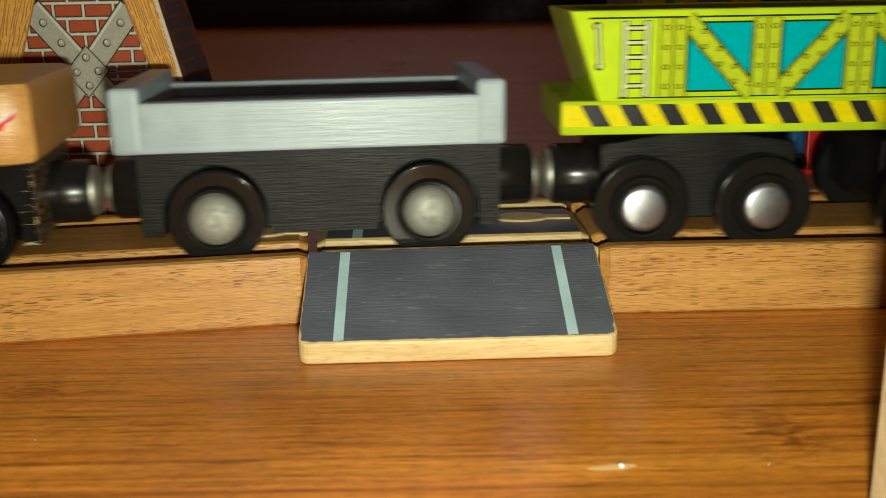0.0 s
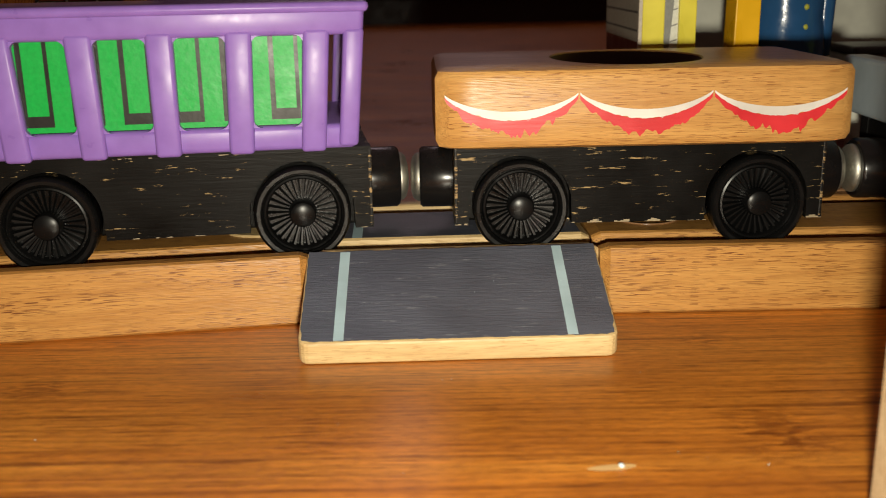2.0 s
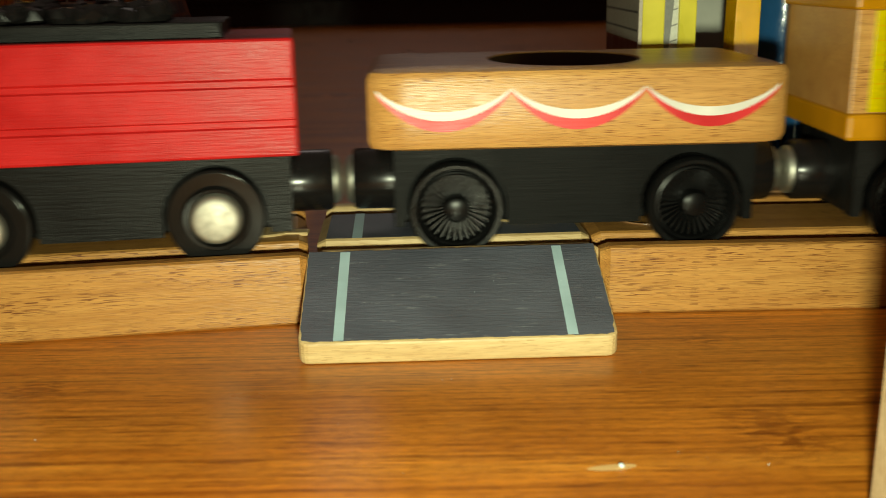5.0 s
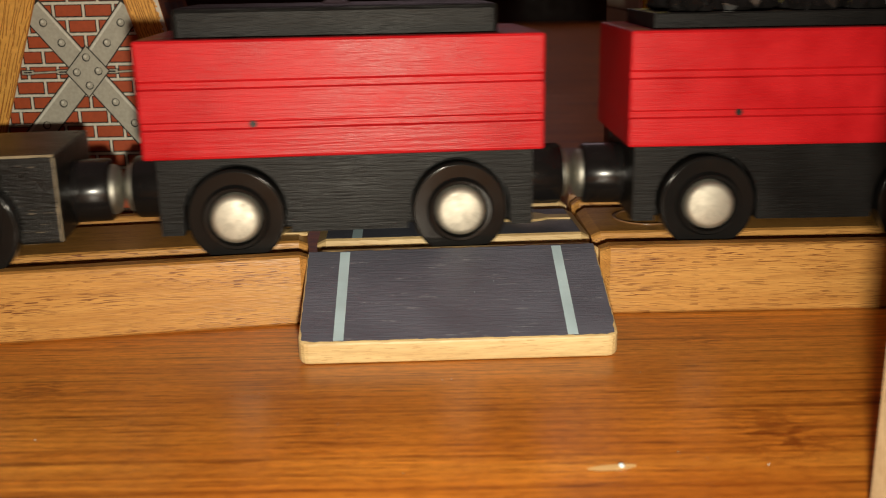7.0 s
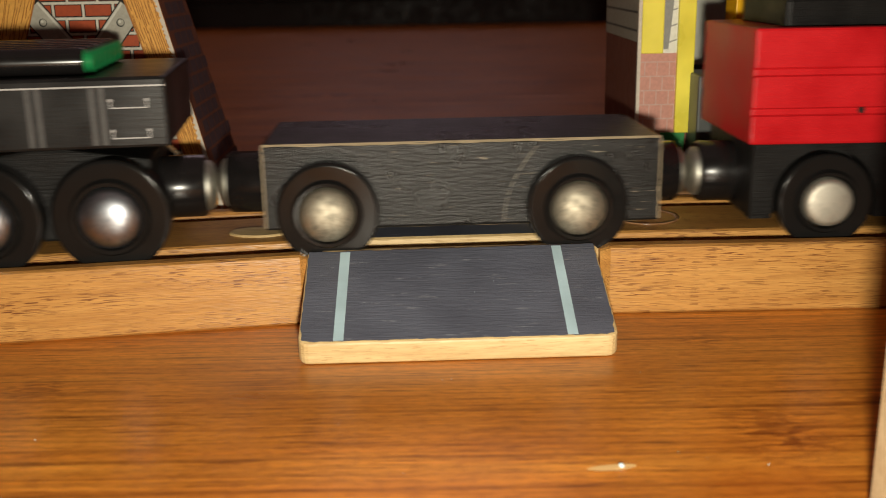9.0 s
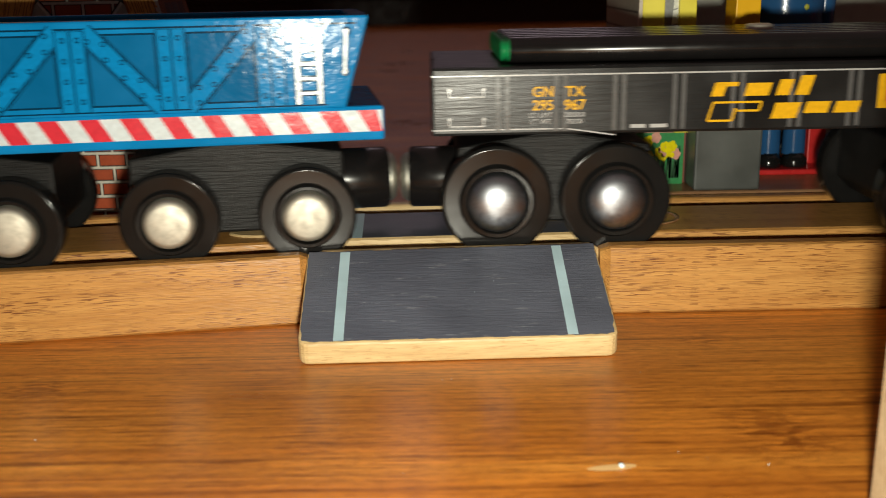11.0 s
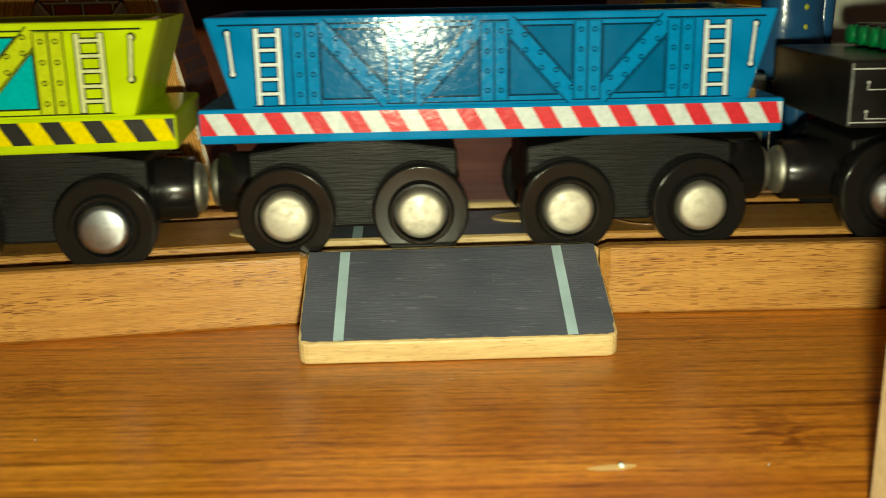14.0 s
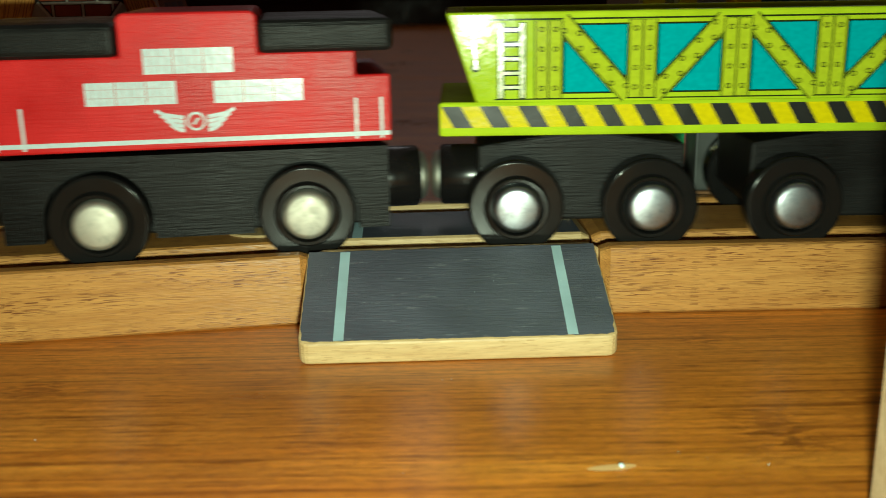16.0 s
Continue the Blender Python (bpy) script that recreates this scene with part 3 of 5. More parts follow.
def cake_wagon(offset, worn):
    w = thing("barrel_wagon", "varnished beech wagon with %s red and white painted swags" % ("worn" if worn else "fresh"), "toy wagon", "swag wagons")
    body = part("body", drilled_block(34.85, 16.0, 28.8, 42.2, 13.6), [BEECH_CAKE, HOLLOW_SHADE], w, "", True)
    body.data.set_sharp_from_angle(angle=radians(35))
    # the hole's wall and floor are coloured dark to deepen its shade
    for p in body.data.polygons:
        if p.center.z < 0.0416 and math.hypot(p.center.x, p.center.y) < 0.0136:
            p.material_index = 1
    body.location.x = -0.4 * MM
    for name, mat, lo, hi in (("white_swag", SWAG_WHITE, 0.0, 1.5), ("red_swag", SWAG_RED, 1.5, 3.9 if worn else 3.3)):
        for k in range(3):
            bm = bmesh.new()
            x0, n = -33.2 + k * 22.1, 72

            def edge(i, side):
                f = i / n
                sag = 1 - (2 * f - 1) ** 2
                thick = 0.25 + 0.75 * sag
                d = lo * thick + (hi - lo) * thick * side
                if worn and side:     # ragged where the paint has flaked away
                    d += (1.15 if name[0] == "r" else 0.3) * thick * (noise.noise(Vector((i * 0.30 + k * 31, lo * 3, 5))) + 0.6 * noise.noise(Vector((i * 0.9 + k * 31, lo * 3, 2))))
                    d = max(d, lo * thick + 0.15)
                return x0 + f * 21.8, 39.1 - (2.9 if worn else 3.7) * sag ** 0.8 - d - (1.0 if worn else 0.0)
            for i in range(n):
                flat(bm, [edge(i, 0), edge(i + 1, 0), edge(i + 1, 1), edge(i, 1)], -16.06)
            part(name, bm, mat, body, "painted swag")
    widen(w, 1.20)
    run(w, offset, 20.6, chassis(w, (-32.0, 32.3) if worn else 31.2, 20.6, "spoked", None, BLACK_WORN if worn else BLACK_DEEP))


SWAG_WHITE = paint("white_swag_paint", (0.72, 0.70, 0.66), 0.4, 0.2)
SWAG_RED = paint("red_swag_paint", (0.62, 0.02, 0.03), 0.4, 0.2)


def coach():
    w = thing("plastic_coach", "purple plastic toy coach with green window panels on a black chassis", "toy wagon")
    bm = bmesh.new()
    posts = (-24.8, -12.85, -0.9, 11.05, 23.0)
    box(bm, -31.6, 30.2, -15.2, 15.2, 29.2, 33.4, 0.9, 3)
    box(bm, -31.8, 30.4, -15.9, 15.9, 47.9, 53.0, 0.9, 3)
    box(bm, -32.4, 31.0, -16.3, 16.3, 51.4, 53.2, 0.8, 3)
    for side in (-1, 1):
        y0, y1 = sorted((side * 13.9, side * 16.0))
        for x in posts:
            box(bm, x - 2.1, x + 2.1, y0, y1, 28.9, 49.0, 0.7, 3)
        for x0, x1 in ((-31.9, -28.9), (27.2, 30.5)):
            box(bm, x0, x1, y0, y1, 29.6, 49.0, 0.7, 3)
        # rounded corners of the window openings
        ya, yb = sorted((side * 14.2, side * 15.6))
        for a, b in zip(posts, posts[1:]):
            for cx, sx in ((a + 1.95, 1), (b - 1.95, -1)):
                for cz, sz in ((33.2, 1), (48.1, -1)):
                    arc = [(cx + sx * 1.5 * (1 - math.sin(t)), cz + sz * 1.5 * (1 - math.cos(t))) for t in [math.pi / 2 * i / 5 for i in range(6)]]
                    prism(bm, [(cx, cz)] + arc, ya, yb)
    for v in bm.verts:      # the moulding flares towards its rim
        f = (v.co.z / MM - 29.0) / 24.0
        v.co.x = (v.co.x + 0.7 * MM) * (0.982 + 0.062 * f) - 0.7 * MM
        v.co.y *= 0.985 + 0.055 * f
    body = part("body", bm, PURPLE, w, "", True)
    body.data.set_sharp_from_angle(angle=radians(50))
    part("window_core", boxed(-25.7, 23.9, -14.0, 14.0, 33.0, 50.0, 0.3), BLACK_SATIN, body)
    strip_part = part("window_panel", boxed(-25.6, 23.8, -14.35, -14.02, 33.5, 49.4), GREEN, body, "green panel with dark printed bars")
    for x in (-20.7, -12.9, -5.1, 2.8, 10.7, 18.4):
        bm = bmesh.new()
        rect(bm, x - 2.45, x - 1.6, 34.6, 49.2, -14.39)
        rect(bm, x + 1.7, x + 2.35, 34.6, 49.2, -14.39)
        rect(bm, x - 2.45, x + 2.35, 34.4, 36.2, -14.41)
        part("print", bm, PRINT_DARK, strip_part)
    body.location.x = 0.8 * MM
    widen(w, 1.05)
    run(w, -160.8, 20.9, chassis(w, (-32.0, 33.0), 20.9, "spoked", None, BLACK_WORN, wear=0.35))


PRINT_DARK = printed("dark_print", (0.016, 0.017, 0.016), 0.36, 0.25, 0.06)
PRINT_WHITE = printed("white_print", (0.58, 0.66, 0.70), 0.24, 0.35)
PRINT_RED = printed("red_print", (0.58, 0.03, 0.05))
PRINT_YELLOW = printed("stripe_yellow_print", (0.70, 0.60, 0.008), 0.18, 0.2)
PRINT_ORANGE = printed("orange_print", (0.72, 0.40, 0.012))
PRINT_PINK = printed("pale_pink_print", (0.50, 0.36, 0.38), 0.3, 0.3)
PRINT_TEAL = printed("teal_print", (0.015, 0.37, 0.42), 0.15, 0.1, 0.07)
PRINT_GREY = printed("grey_print", (0.10, 0.10, 0.10))


def writing(text, x, z, size, y, material, parent, name="lettering", slant=0.0, bold=0.0):
    cu = bpy.data.curves.new(name, "FONT")
    cu.body, cu.size, cu.shear, cu.offset = text, size * MM, slant, bold * MM
    cu.align_x = "CENTER"
    cu.materials.append(material)
    ob = new(name, cu)
    ob.parent = parent
    ob.matrix_basis = pose(x * MM, y * MM, z * MM, 90, 0, 0)
    return ob


def box_car():
    w = thing("box_car", "ochre wooden box car with yellow planked side panels", "toy wagon")
    part("body", boxed(-34.2, 33.2, -15.4, 15.4, 29, 54, 0.3), BEECH_CAKE, w, "bare wooden sides")
    part("sill", boxed(-34.8, 33.8, -16.6, 16.6, 28.8, 33.4, 0.7), OCHRE, w, "ochre painted sill")
    part("roof", prism(bmesh.new(), [(-35.0, 50.3), (-35.0, 53.6), (-33, 55.2), (32, 55.2), (33.8, 53.6), (33.8, 50.3)], -16.8, 16.8, 0.5), OCHRE, w, "ochre painted roof")
    door = part("door", boxed(-13.0, 10.2, -15.9, -15.4, 33.6, 50.2, 0.15), BAMBOO_DOOR, w, "plain wooden sliding door")
    for x0, x1, text in ((-31.4, -13.2, True), (10.4, 32.4, False)):
        p = part("panel", boxed(x0, x1, -16.0, -15.4, 33.6, 50.2, 0.1), YELLOW, w, "yellow panel printed with plank lines")
        bm = bmesh.new()
        for k in range(1, 7):
            strip(bm, (x0 + 0.6, 33.6 + k * 2.36), (x1 - 0.6, 33.6 + k * 2.36), 0.16, -16.05)
        part("plank_lines", bm, PRINT_ORANGE, p)
        if text:
            bm = bmesh.new()
            for k in range(5):
                rect(bm, (x0 + x1) / 2 - 4.4 + k * 2.5, (x0 + x1) / 2 - 2.5 + k * 2.5, 43.7, 46.0, -16.07)
            part("name_bars", bm, PRINT_DARK, p)
            writing("FREIGHT CO.", (x0 + x1) / 2 + 1.0, 40.2, 2.7, -16.07, PRINT_DARK, p)
        else:
            bm = bmesh.new()
            rect(bm, x1 - 10, x1 - 3, 35.3, 35.8, -16.07)
            part("small_print", bm, PRINT_DARK, p)
            bm = bmesh.new()
            for zz in (44.2, 39.9):
                rect(bm, x0 + 0.6, x1 - 1.4, zz - 0.35, zz + 0.35, -16.07)
            part("stripe_print", bm, PRINT_ORANGE, p)
    widen(w, 1.07)
    run(w, -239.3, 20.3, chassis(w, 31.0, 20.3, "spoked", None, BLACK))


BAMBOO_DOOR = beech("stained_door_wood", (0.47, 0.195, 0.008), (0.36, 0.135, 0.005), (0.30, 0.11, 0.01), 0.4, -0.02, upright=True)


def red_wagon(offset, load):
    w = thing("red_wagon", "red painted wooden open wagon with %s" % ("a rough black coal load" if load else "a smooth black slab on top"), "toy wagon", "red wagons")
    bm = bmesh.new()
    prof = [(-16, 28.2), (-16, 33.0), (-15.6, 33.3), (-15.6, 34.2), (-16, 34.5), (-16, 39.6), (-15.6, 39.9), (-15.6, 40.8), (-16, 41.2), (-16, 47.6)]
    out = prof + [(-y, z) for y, z in reversed(prof)]
    lo = [bm.verts.new((-33.4 * MM, y * MM, z * MM)) for y, z in out]
    hi = [bm.verts.new((33.4 * MM, y * MM, z * MM)) for y, z in out]
    bm.faces.new(lo), bm.faces.new(hi[::-1])
    for i in range(len(out)):
        j = (i + 1) % len(out)
        bm.faces.new((lo[i], hi[i], hi[j], lo[j]))
    bmesh.ops.recalc_face_normals(bm, faces=bm.faces[:])
    bmesh.ops.bevel(bm, geom=[e for e in bm.edges if e.calc_face_angle(0) > 1.2], offset=0.5 * MM, segments=2, profile=0.5, affect="EDGES")
    part("body", bm, RED, w)
    if load:
        part("load_base", boxed(-29, 22, -12, 12, 47.0, 50.2, 0.3), BLACK, w, "black load board")
        rng = random.Random(3)
        bm = bmesh.new()
        for i in range(150):
            s = rng.uniform(1.2, 2.6)
            m = Matrix.Translation(Vector((rng.uniform(-26, 12), rng.uniform(-9, 9), 50.4 + rng.uniform(0, 1.6))) * MM) @ Euler((rng.random() * 6, rng.random() * 6, 0)).to_matrix().to_4x4()
            bmesh.ops.create_icosphere(bm, subdivisions=1, radius=s * MM, matrix=m)
        part("coal", bm, BLACK_SATIN, w, "lumpy glossy black coal")
    else:
        part("slab", boxed(-27.5, 26.0, -12.2, 12.2, 47.0, 52.4, 0.8), BLACK, w, "smooth black slab")
        part("stud", lathe(bmesh.new(), [(0, 53.2), (1.6, 53.1), (2.4, 52.6), (2.5, 52.2)], "z", (-1, 0, 0), 20), CHROME, w, "small metal stud", True)
    part("nail_hole", lathe(bmesh.new(), [(0, -16.05), (0.6, -16.05)], "y", (-15, 0, 33.9), 8), PRINT_DARK, w)
    run(w, offset, 19.0, chassis(w, 31.8, 19.0, "flat", CAP, BLACK))


def black_flat():
    w = thing("black_flat_wagon", "worn black wooden flat wagon with rubbed bare edges", "toy wagon")
    bm = bmesh.new()
    box(bm, -34.2, 34.2, -14.2, 14.2, 15.0, 29.8, 0.5, 2)
    part("body", bm, [BLACK_FLAT], w)
    rng = random.Random(5)
    for z, y, amt in ((29.62, -14.0, 0.5), (15.2, -14.0, 0.45)):
        bm = bmesh.new()
        n = 90
        for i in range(n):
            x0, x1 = -34 + 68.0 * i / n, -34 + 68.0 * (i + 1) / n
            h0 = amt * (0.45 + 0.4 * noise.noise(Vector((i * 0.21, z, 0))))
            d = 0.25 if z > 20 else -0.25
            vs = [bm.verts.new(Vector(p) * MM) for p in ((x0, y - 0.24, z - h0 * 0.7), (x1, y - 0.24, z - h0 * 0.7), (x1, y + 0.12, z + d), (x0, y + 0.12, z + d))]
            bm.faces.new(vs)
        part("rubbed_edge", bm, RUBBED, w, "rubbed bare wood edge")
    # worn upright corners, and a pale curved scuff
    for x in (-34.1, 34.1):
        bm = bmesh.new()
        for i in range(20):
            z0, z1 = 15.4 + 14.0 * i / 20, 15.4 + 14.0 * (i + 1) / 20
            h = 0.25 + 0.2 * noise.noise(Vector((x, i * 0.5, 3)))
            rect(bm, min(x, x - math.copysign(h, x)), max(x, x - math.copysign(h, x)), z0, z1, -14.24)
        part("rubbed_edge", bm, RUBBED, w, "rubbed bare wood edge")
    bm = bmesh.new()
    for i in range(28):
        f = i / 28
        x, z = 12.6 - 5.6 * (1 - (1 - f) ** 2), 28.6 - 13.0 * f
        if noise.noise(Vector((i * 0.7, 2, 9))) > -0.25:
            strip(bm, (x, z), (x - 11.2 / 28 * (1 - f), z - 13.0 / 28), 0.18 + 0.16 * rng.random(), -14.24)
    part("scuff_mark", bm, SCUFF, w, "pale curved scuff in the black paint")
    axles = [wheelset(w, x, "dome", CAP_OLD, 8.7, 15.2) for x in (-23.2, 19.4)]
    buffer(w, 34.0, 20.9, 1)
    buffer(w, -34.0, 20.9, -1)
    run(w, -566.0, 21.0, axles)


def bogie(parent, x, spacing, style, cap, material, r, wheel_half, buffer_side):
    """A pivoting truck: arched block, pivot pin and two axles."""
    bm = bmesh.new()
    lo = 14.6
    out = [(-spacing - 6.6, 28.0), (-spacing * 0.3, 30.2), (spacing * 0.3, 30.2), (spacing + 6.6, 28.0), (spacing + 6.8, 17.5), (spacing + 4.0, lo),
           (-spacing - 4.0, lo), (-spacing - 6.8, 17.5)]
    prism(bm, out, -11.4, 11.4, 0.5)
    b = part("truck", bm, material, parent, "black wooden pivoting truck", False)
    b.location = (x * MM, 0, 0)
    pin = part("pivot_pin", lathe(bmesh.new(), [(0, 31.2), (2.4, 31.2), (2.4, 29.4), (0, 29.4)], "z", steps=16), CHROME, b)
    if buffer_side:
        buffer(parent, x + buffer_side * (spacing + 6.6), 20.9, buffer_side)
    return [wheelset(parent, x + d, style, cap, r, wheel_half) for d in (-spacing, spacing)]


def truss_print(body, ink, panel, strap, rail, y):
    """The printed girders, straps, rivets, ladders and grab rails on a hopper's side, in thin layers on the face."""
    layers = {k: bmesh.new() for k in ("panel", "ink", "strap", "rivet", "rivet_face")}
    z0, z1 = 37.0, 49.4
    cols = (-31.0, -15.5, 0.0, 15.5, 31.0)

    def rivet(x, z):
        disc(layers["rivet"], x, z, 0.46, y - 0.21, 12)
        disc(layers["rivet_face"], x, z, 0.27, y - 0.235, 10)
    for a, b, down in ((-31, -15.5, True), (-15.5, 0, False), (0, 15.5, True), (15.5, 31, False)):
        xa, xb = a + 2.3, b - 2.3
        mid = (xa + xb) / 2
        dx, dz = xb - xa, z1 - z0
        run_len = math.hypot(dx, dz)
        ux, uz = 1.75 * run_len / dz, 1.75 * run_len / dx
        for tri in ([(xa + ux, z1 - 0.5), (xb - 0.1, z1 - 0.5), (xb - 0.1, z0 + uz)], [(xa + 0.1, z0 + 0.4), (xb - ux, z0 + 0.4), (xa + 0.1, z1 - uz)]):
            if not down:
                tri = [(2 * mid - x, z) for x, z in tri]
            cx, cz = sum(x for x, _ in tri) / 3, sum(z for _, z in tri) / 3
            flat(layers["ink"], tri, y - 0.03)
            flat(layers["panel"], [(cx + (x - cx) * 0.90, cz + (z - cz) * 0.90) for x, z in tri], y - 0.06)
        p, q = ((xa - 0.2, z1), (xb + 0.2, z0)) if down else ((xa - 0.2, z0), (xb + 0.2, z1))
        strip(layers["ink"], p, q, 3.0, y - 0.09)
        strip(layers["strap"], p, q, 2.5, y - 0.12)
        nx, nz = -(q[1] - p[1]) / run_len * 0.75, (q[0] - p[0]) / run_len * 0.75
        for k in range(8):
            f, e = (k + 0.8) / 8.6, 1 if k % 2 else -1
            rivet(p[0] + (q[0] - p[0]) * f + nx * e, p[1] + (q[1] - p[1]) * f + nz * e)
    for c in cols:
        rect(layers["ink"], c - 2.35, c + 2.35, z0 - 0.3, z1, y - 0.15)
        for u in (-1.13, 1.13):
            rect(layers["strap"], c + u - 0.98, c + u + 0.98, z0 - 0.25, z1 - 0.05, y - 0.18)
            for k in range(4):
                rivet(c + u, z0 + 1.4 + k * 3.2)
    strip(layers["ink"], (-45, z1 + 0.25), (45.2, z1 + 0.25), 0.3, y - 0.05)
    strip(layers["ink"], (-40, z0 - 0.4), (40, z0 - 0.4), 0.22, y - 0.05)
    ladders, grabs = [], []
    for s in (-1, 1):
        ladder, grab = bmesh.new(), bmesh.new()
        for u in (35.3, 38.9):
            rect(layers["ink"], s * u - 0.62, s * u + 0.62, z0 - 0.3, z1 - 0.2, y - 0.05)
            rect(ladder, s * u - 0.38, s * u + 0.38, z0 - 0.2, z1 - 0.3, y - 0.08)
        for k in range(5):
            zz = z0 + 1.6 + k * 2.35
            rect(layers["ink"], s * 37.1 - 1.5, s * 37.1 + 1.5, zz - 0.5, zz + 0.5, y - 0.05)
            rect(ladder, s * 37.1 - 1.7, s * 37.1 + 1.7, zz - 0.25, zz + 0.25, y - 0.09)
        strip(layers["ink"], (s * 43.5, 48.7), (s * 43.0, 41.6), 0.95, y - 0.05)
        strip(grab, (s * 43.5, 48.5), (s * 43.0, 41.8), 0.5, y - 0.08)
        for gx, gz in ((43.6, 48.4), (43.1, 41.9)):
            disc(layers["ink"], s * gx, gz, 0.75, y - 0.05)
            disc(grab, s * (gx - 0.1), gz, 0.42, y - 0.09)
        ladders.append(ladder)
        grabs.append(grab)
    part("panel_print", layers["panel"], panel, body)
    part("line_print", layers["ink"], ink, body)
    part("strap_print", layers["strap"], strap, body)
    part("rivet_print", layers["rivet"], ink, body)
    part("rivet_face_print", layers["rivet_face"], strap, body)
    for ladder, grab in zip(ladders, grabs):
        part("ladder_print", ladder, rail, body, "printed ladder")
        part("grab_rail_print", grab, rail, body, "printed grab rail")


def hopper(offset, blue, left=(-24.0, 11.4), right=(24.0, 11.4), yaw=0.0, first=-51.5):
    if blue:
        w = thing("hopper_wagon", "glossy blue wooden hopper wagon with printed girders and red-white stripe", "toy wagon", "hopper wagons")
        main, panel, strap, rail, s_a, s_b = BLUE, BLUE_IN, STRAP_BLUE, PRINT_WHITE, PRINT_WHITE, PRINT_RED
    else:
        w = thing("hopper_wagon", "glossy lime green hopper wagon with teal panels and black-yellow stripe", "toy wagon", "hopper wagons")
        main, panel, strap, rail, s_a, s_b = LIME, PRINT_TEAL, STRAP_LIME, RAIL_LIME, PRINT_YELLOW, PRINT_DARK
    top = 47.3 if blue else 47.9
    side = [(-43.0, 36.0), (43.0, 36.0), (top, 50.9), (-top, 50.9)]
    body = part("body", prism(bmesh.new(), [(-49.3, 30.4), (49.3, 30.4), (49.3, 36.2), (-49.3, 36.2)], -16, 16, 0.5), main, w)
    for y0, y1 in ((-16, -13), (13, 16)):
        part("side_wall", prism(bmesh.new(), side, y0, y1, 0.4), main, body)
    for s in (-1, 1):
        part("end_wall", prism(bmesh.new(), [(s * 43.0, 36.0), (s * top, 50.9), (s * (top - 3), 50.9), (s * 40.0, 36.0)], -13, 13, 0.0), main, body)
    part("load_floor", boxed(-42, 42, -13, 13, 44.0, 47.5), PLANK if blue else GREY_IN, w, "dark hopper inside")
    truss_print(body, INK_BLUE if blue else INK_LIME, panel, strap, rail, -16.0)
    ba, bb = bmesh.new(), bmesh.new()
    rect(ba, -49.0, 49.0, 31.9, 35.5, -16.04)
    pitch = 6.42
    for k in range(17):
        x = first + k * pitch
        if x > 48.5:
            break
        flat(bb, [(max(-49.0, min(49.0, u)), v) for u, v in ((x, 35.5), (x + pitch * 0.5, 35.5), (x + pitch * 0.5 + 2.1, 31.9), (x + 2.1, 31.9))], -16.08)
    part("stripe_ground", ba, s_a, body, "striped warning band")
    part("stripe_print", bb, s_b, body)
    if blue:                  # this one is a little shorter
        for ob in (body, *body.children):
            for v in ob.data.vertices:
                v.co.x *= 0.992
    cap = CAP if blue else CHROME
    axles = bogie(w, left[0], left[1], "flat", cap, BLACK, WHEEL_R, 14.2, -1) + bogie(w, right[0], right[1], "flat", cap, BLACK, WHEEL_R, 14.2, 1)
    run(w, offset, 24.0, axles, yaw)


INK_BLUE = printed("dark_blue_ink", (0.003, 0.03, 0.07), 0.15, 0.08, 0.14)
INK_LIME = printed("dark_olive_ink", (0.02, 0.028, 0.008), 0.14, 0.065, 0.07)
STRAP_BLUE = printed("strap_blue_print", (0.009, 0.195, 0.47), 0.15, 0.08, 0.14)
STRAP_LIME = printed("strap_lime_print", (0.45, 0.54, 0.025), 0.14, 0.065, 0.07)
RAIL_LIME = printed("ladder_pale_print", (0.55, 0.60, 0.30), 0.18)


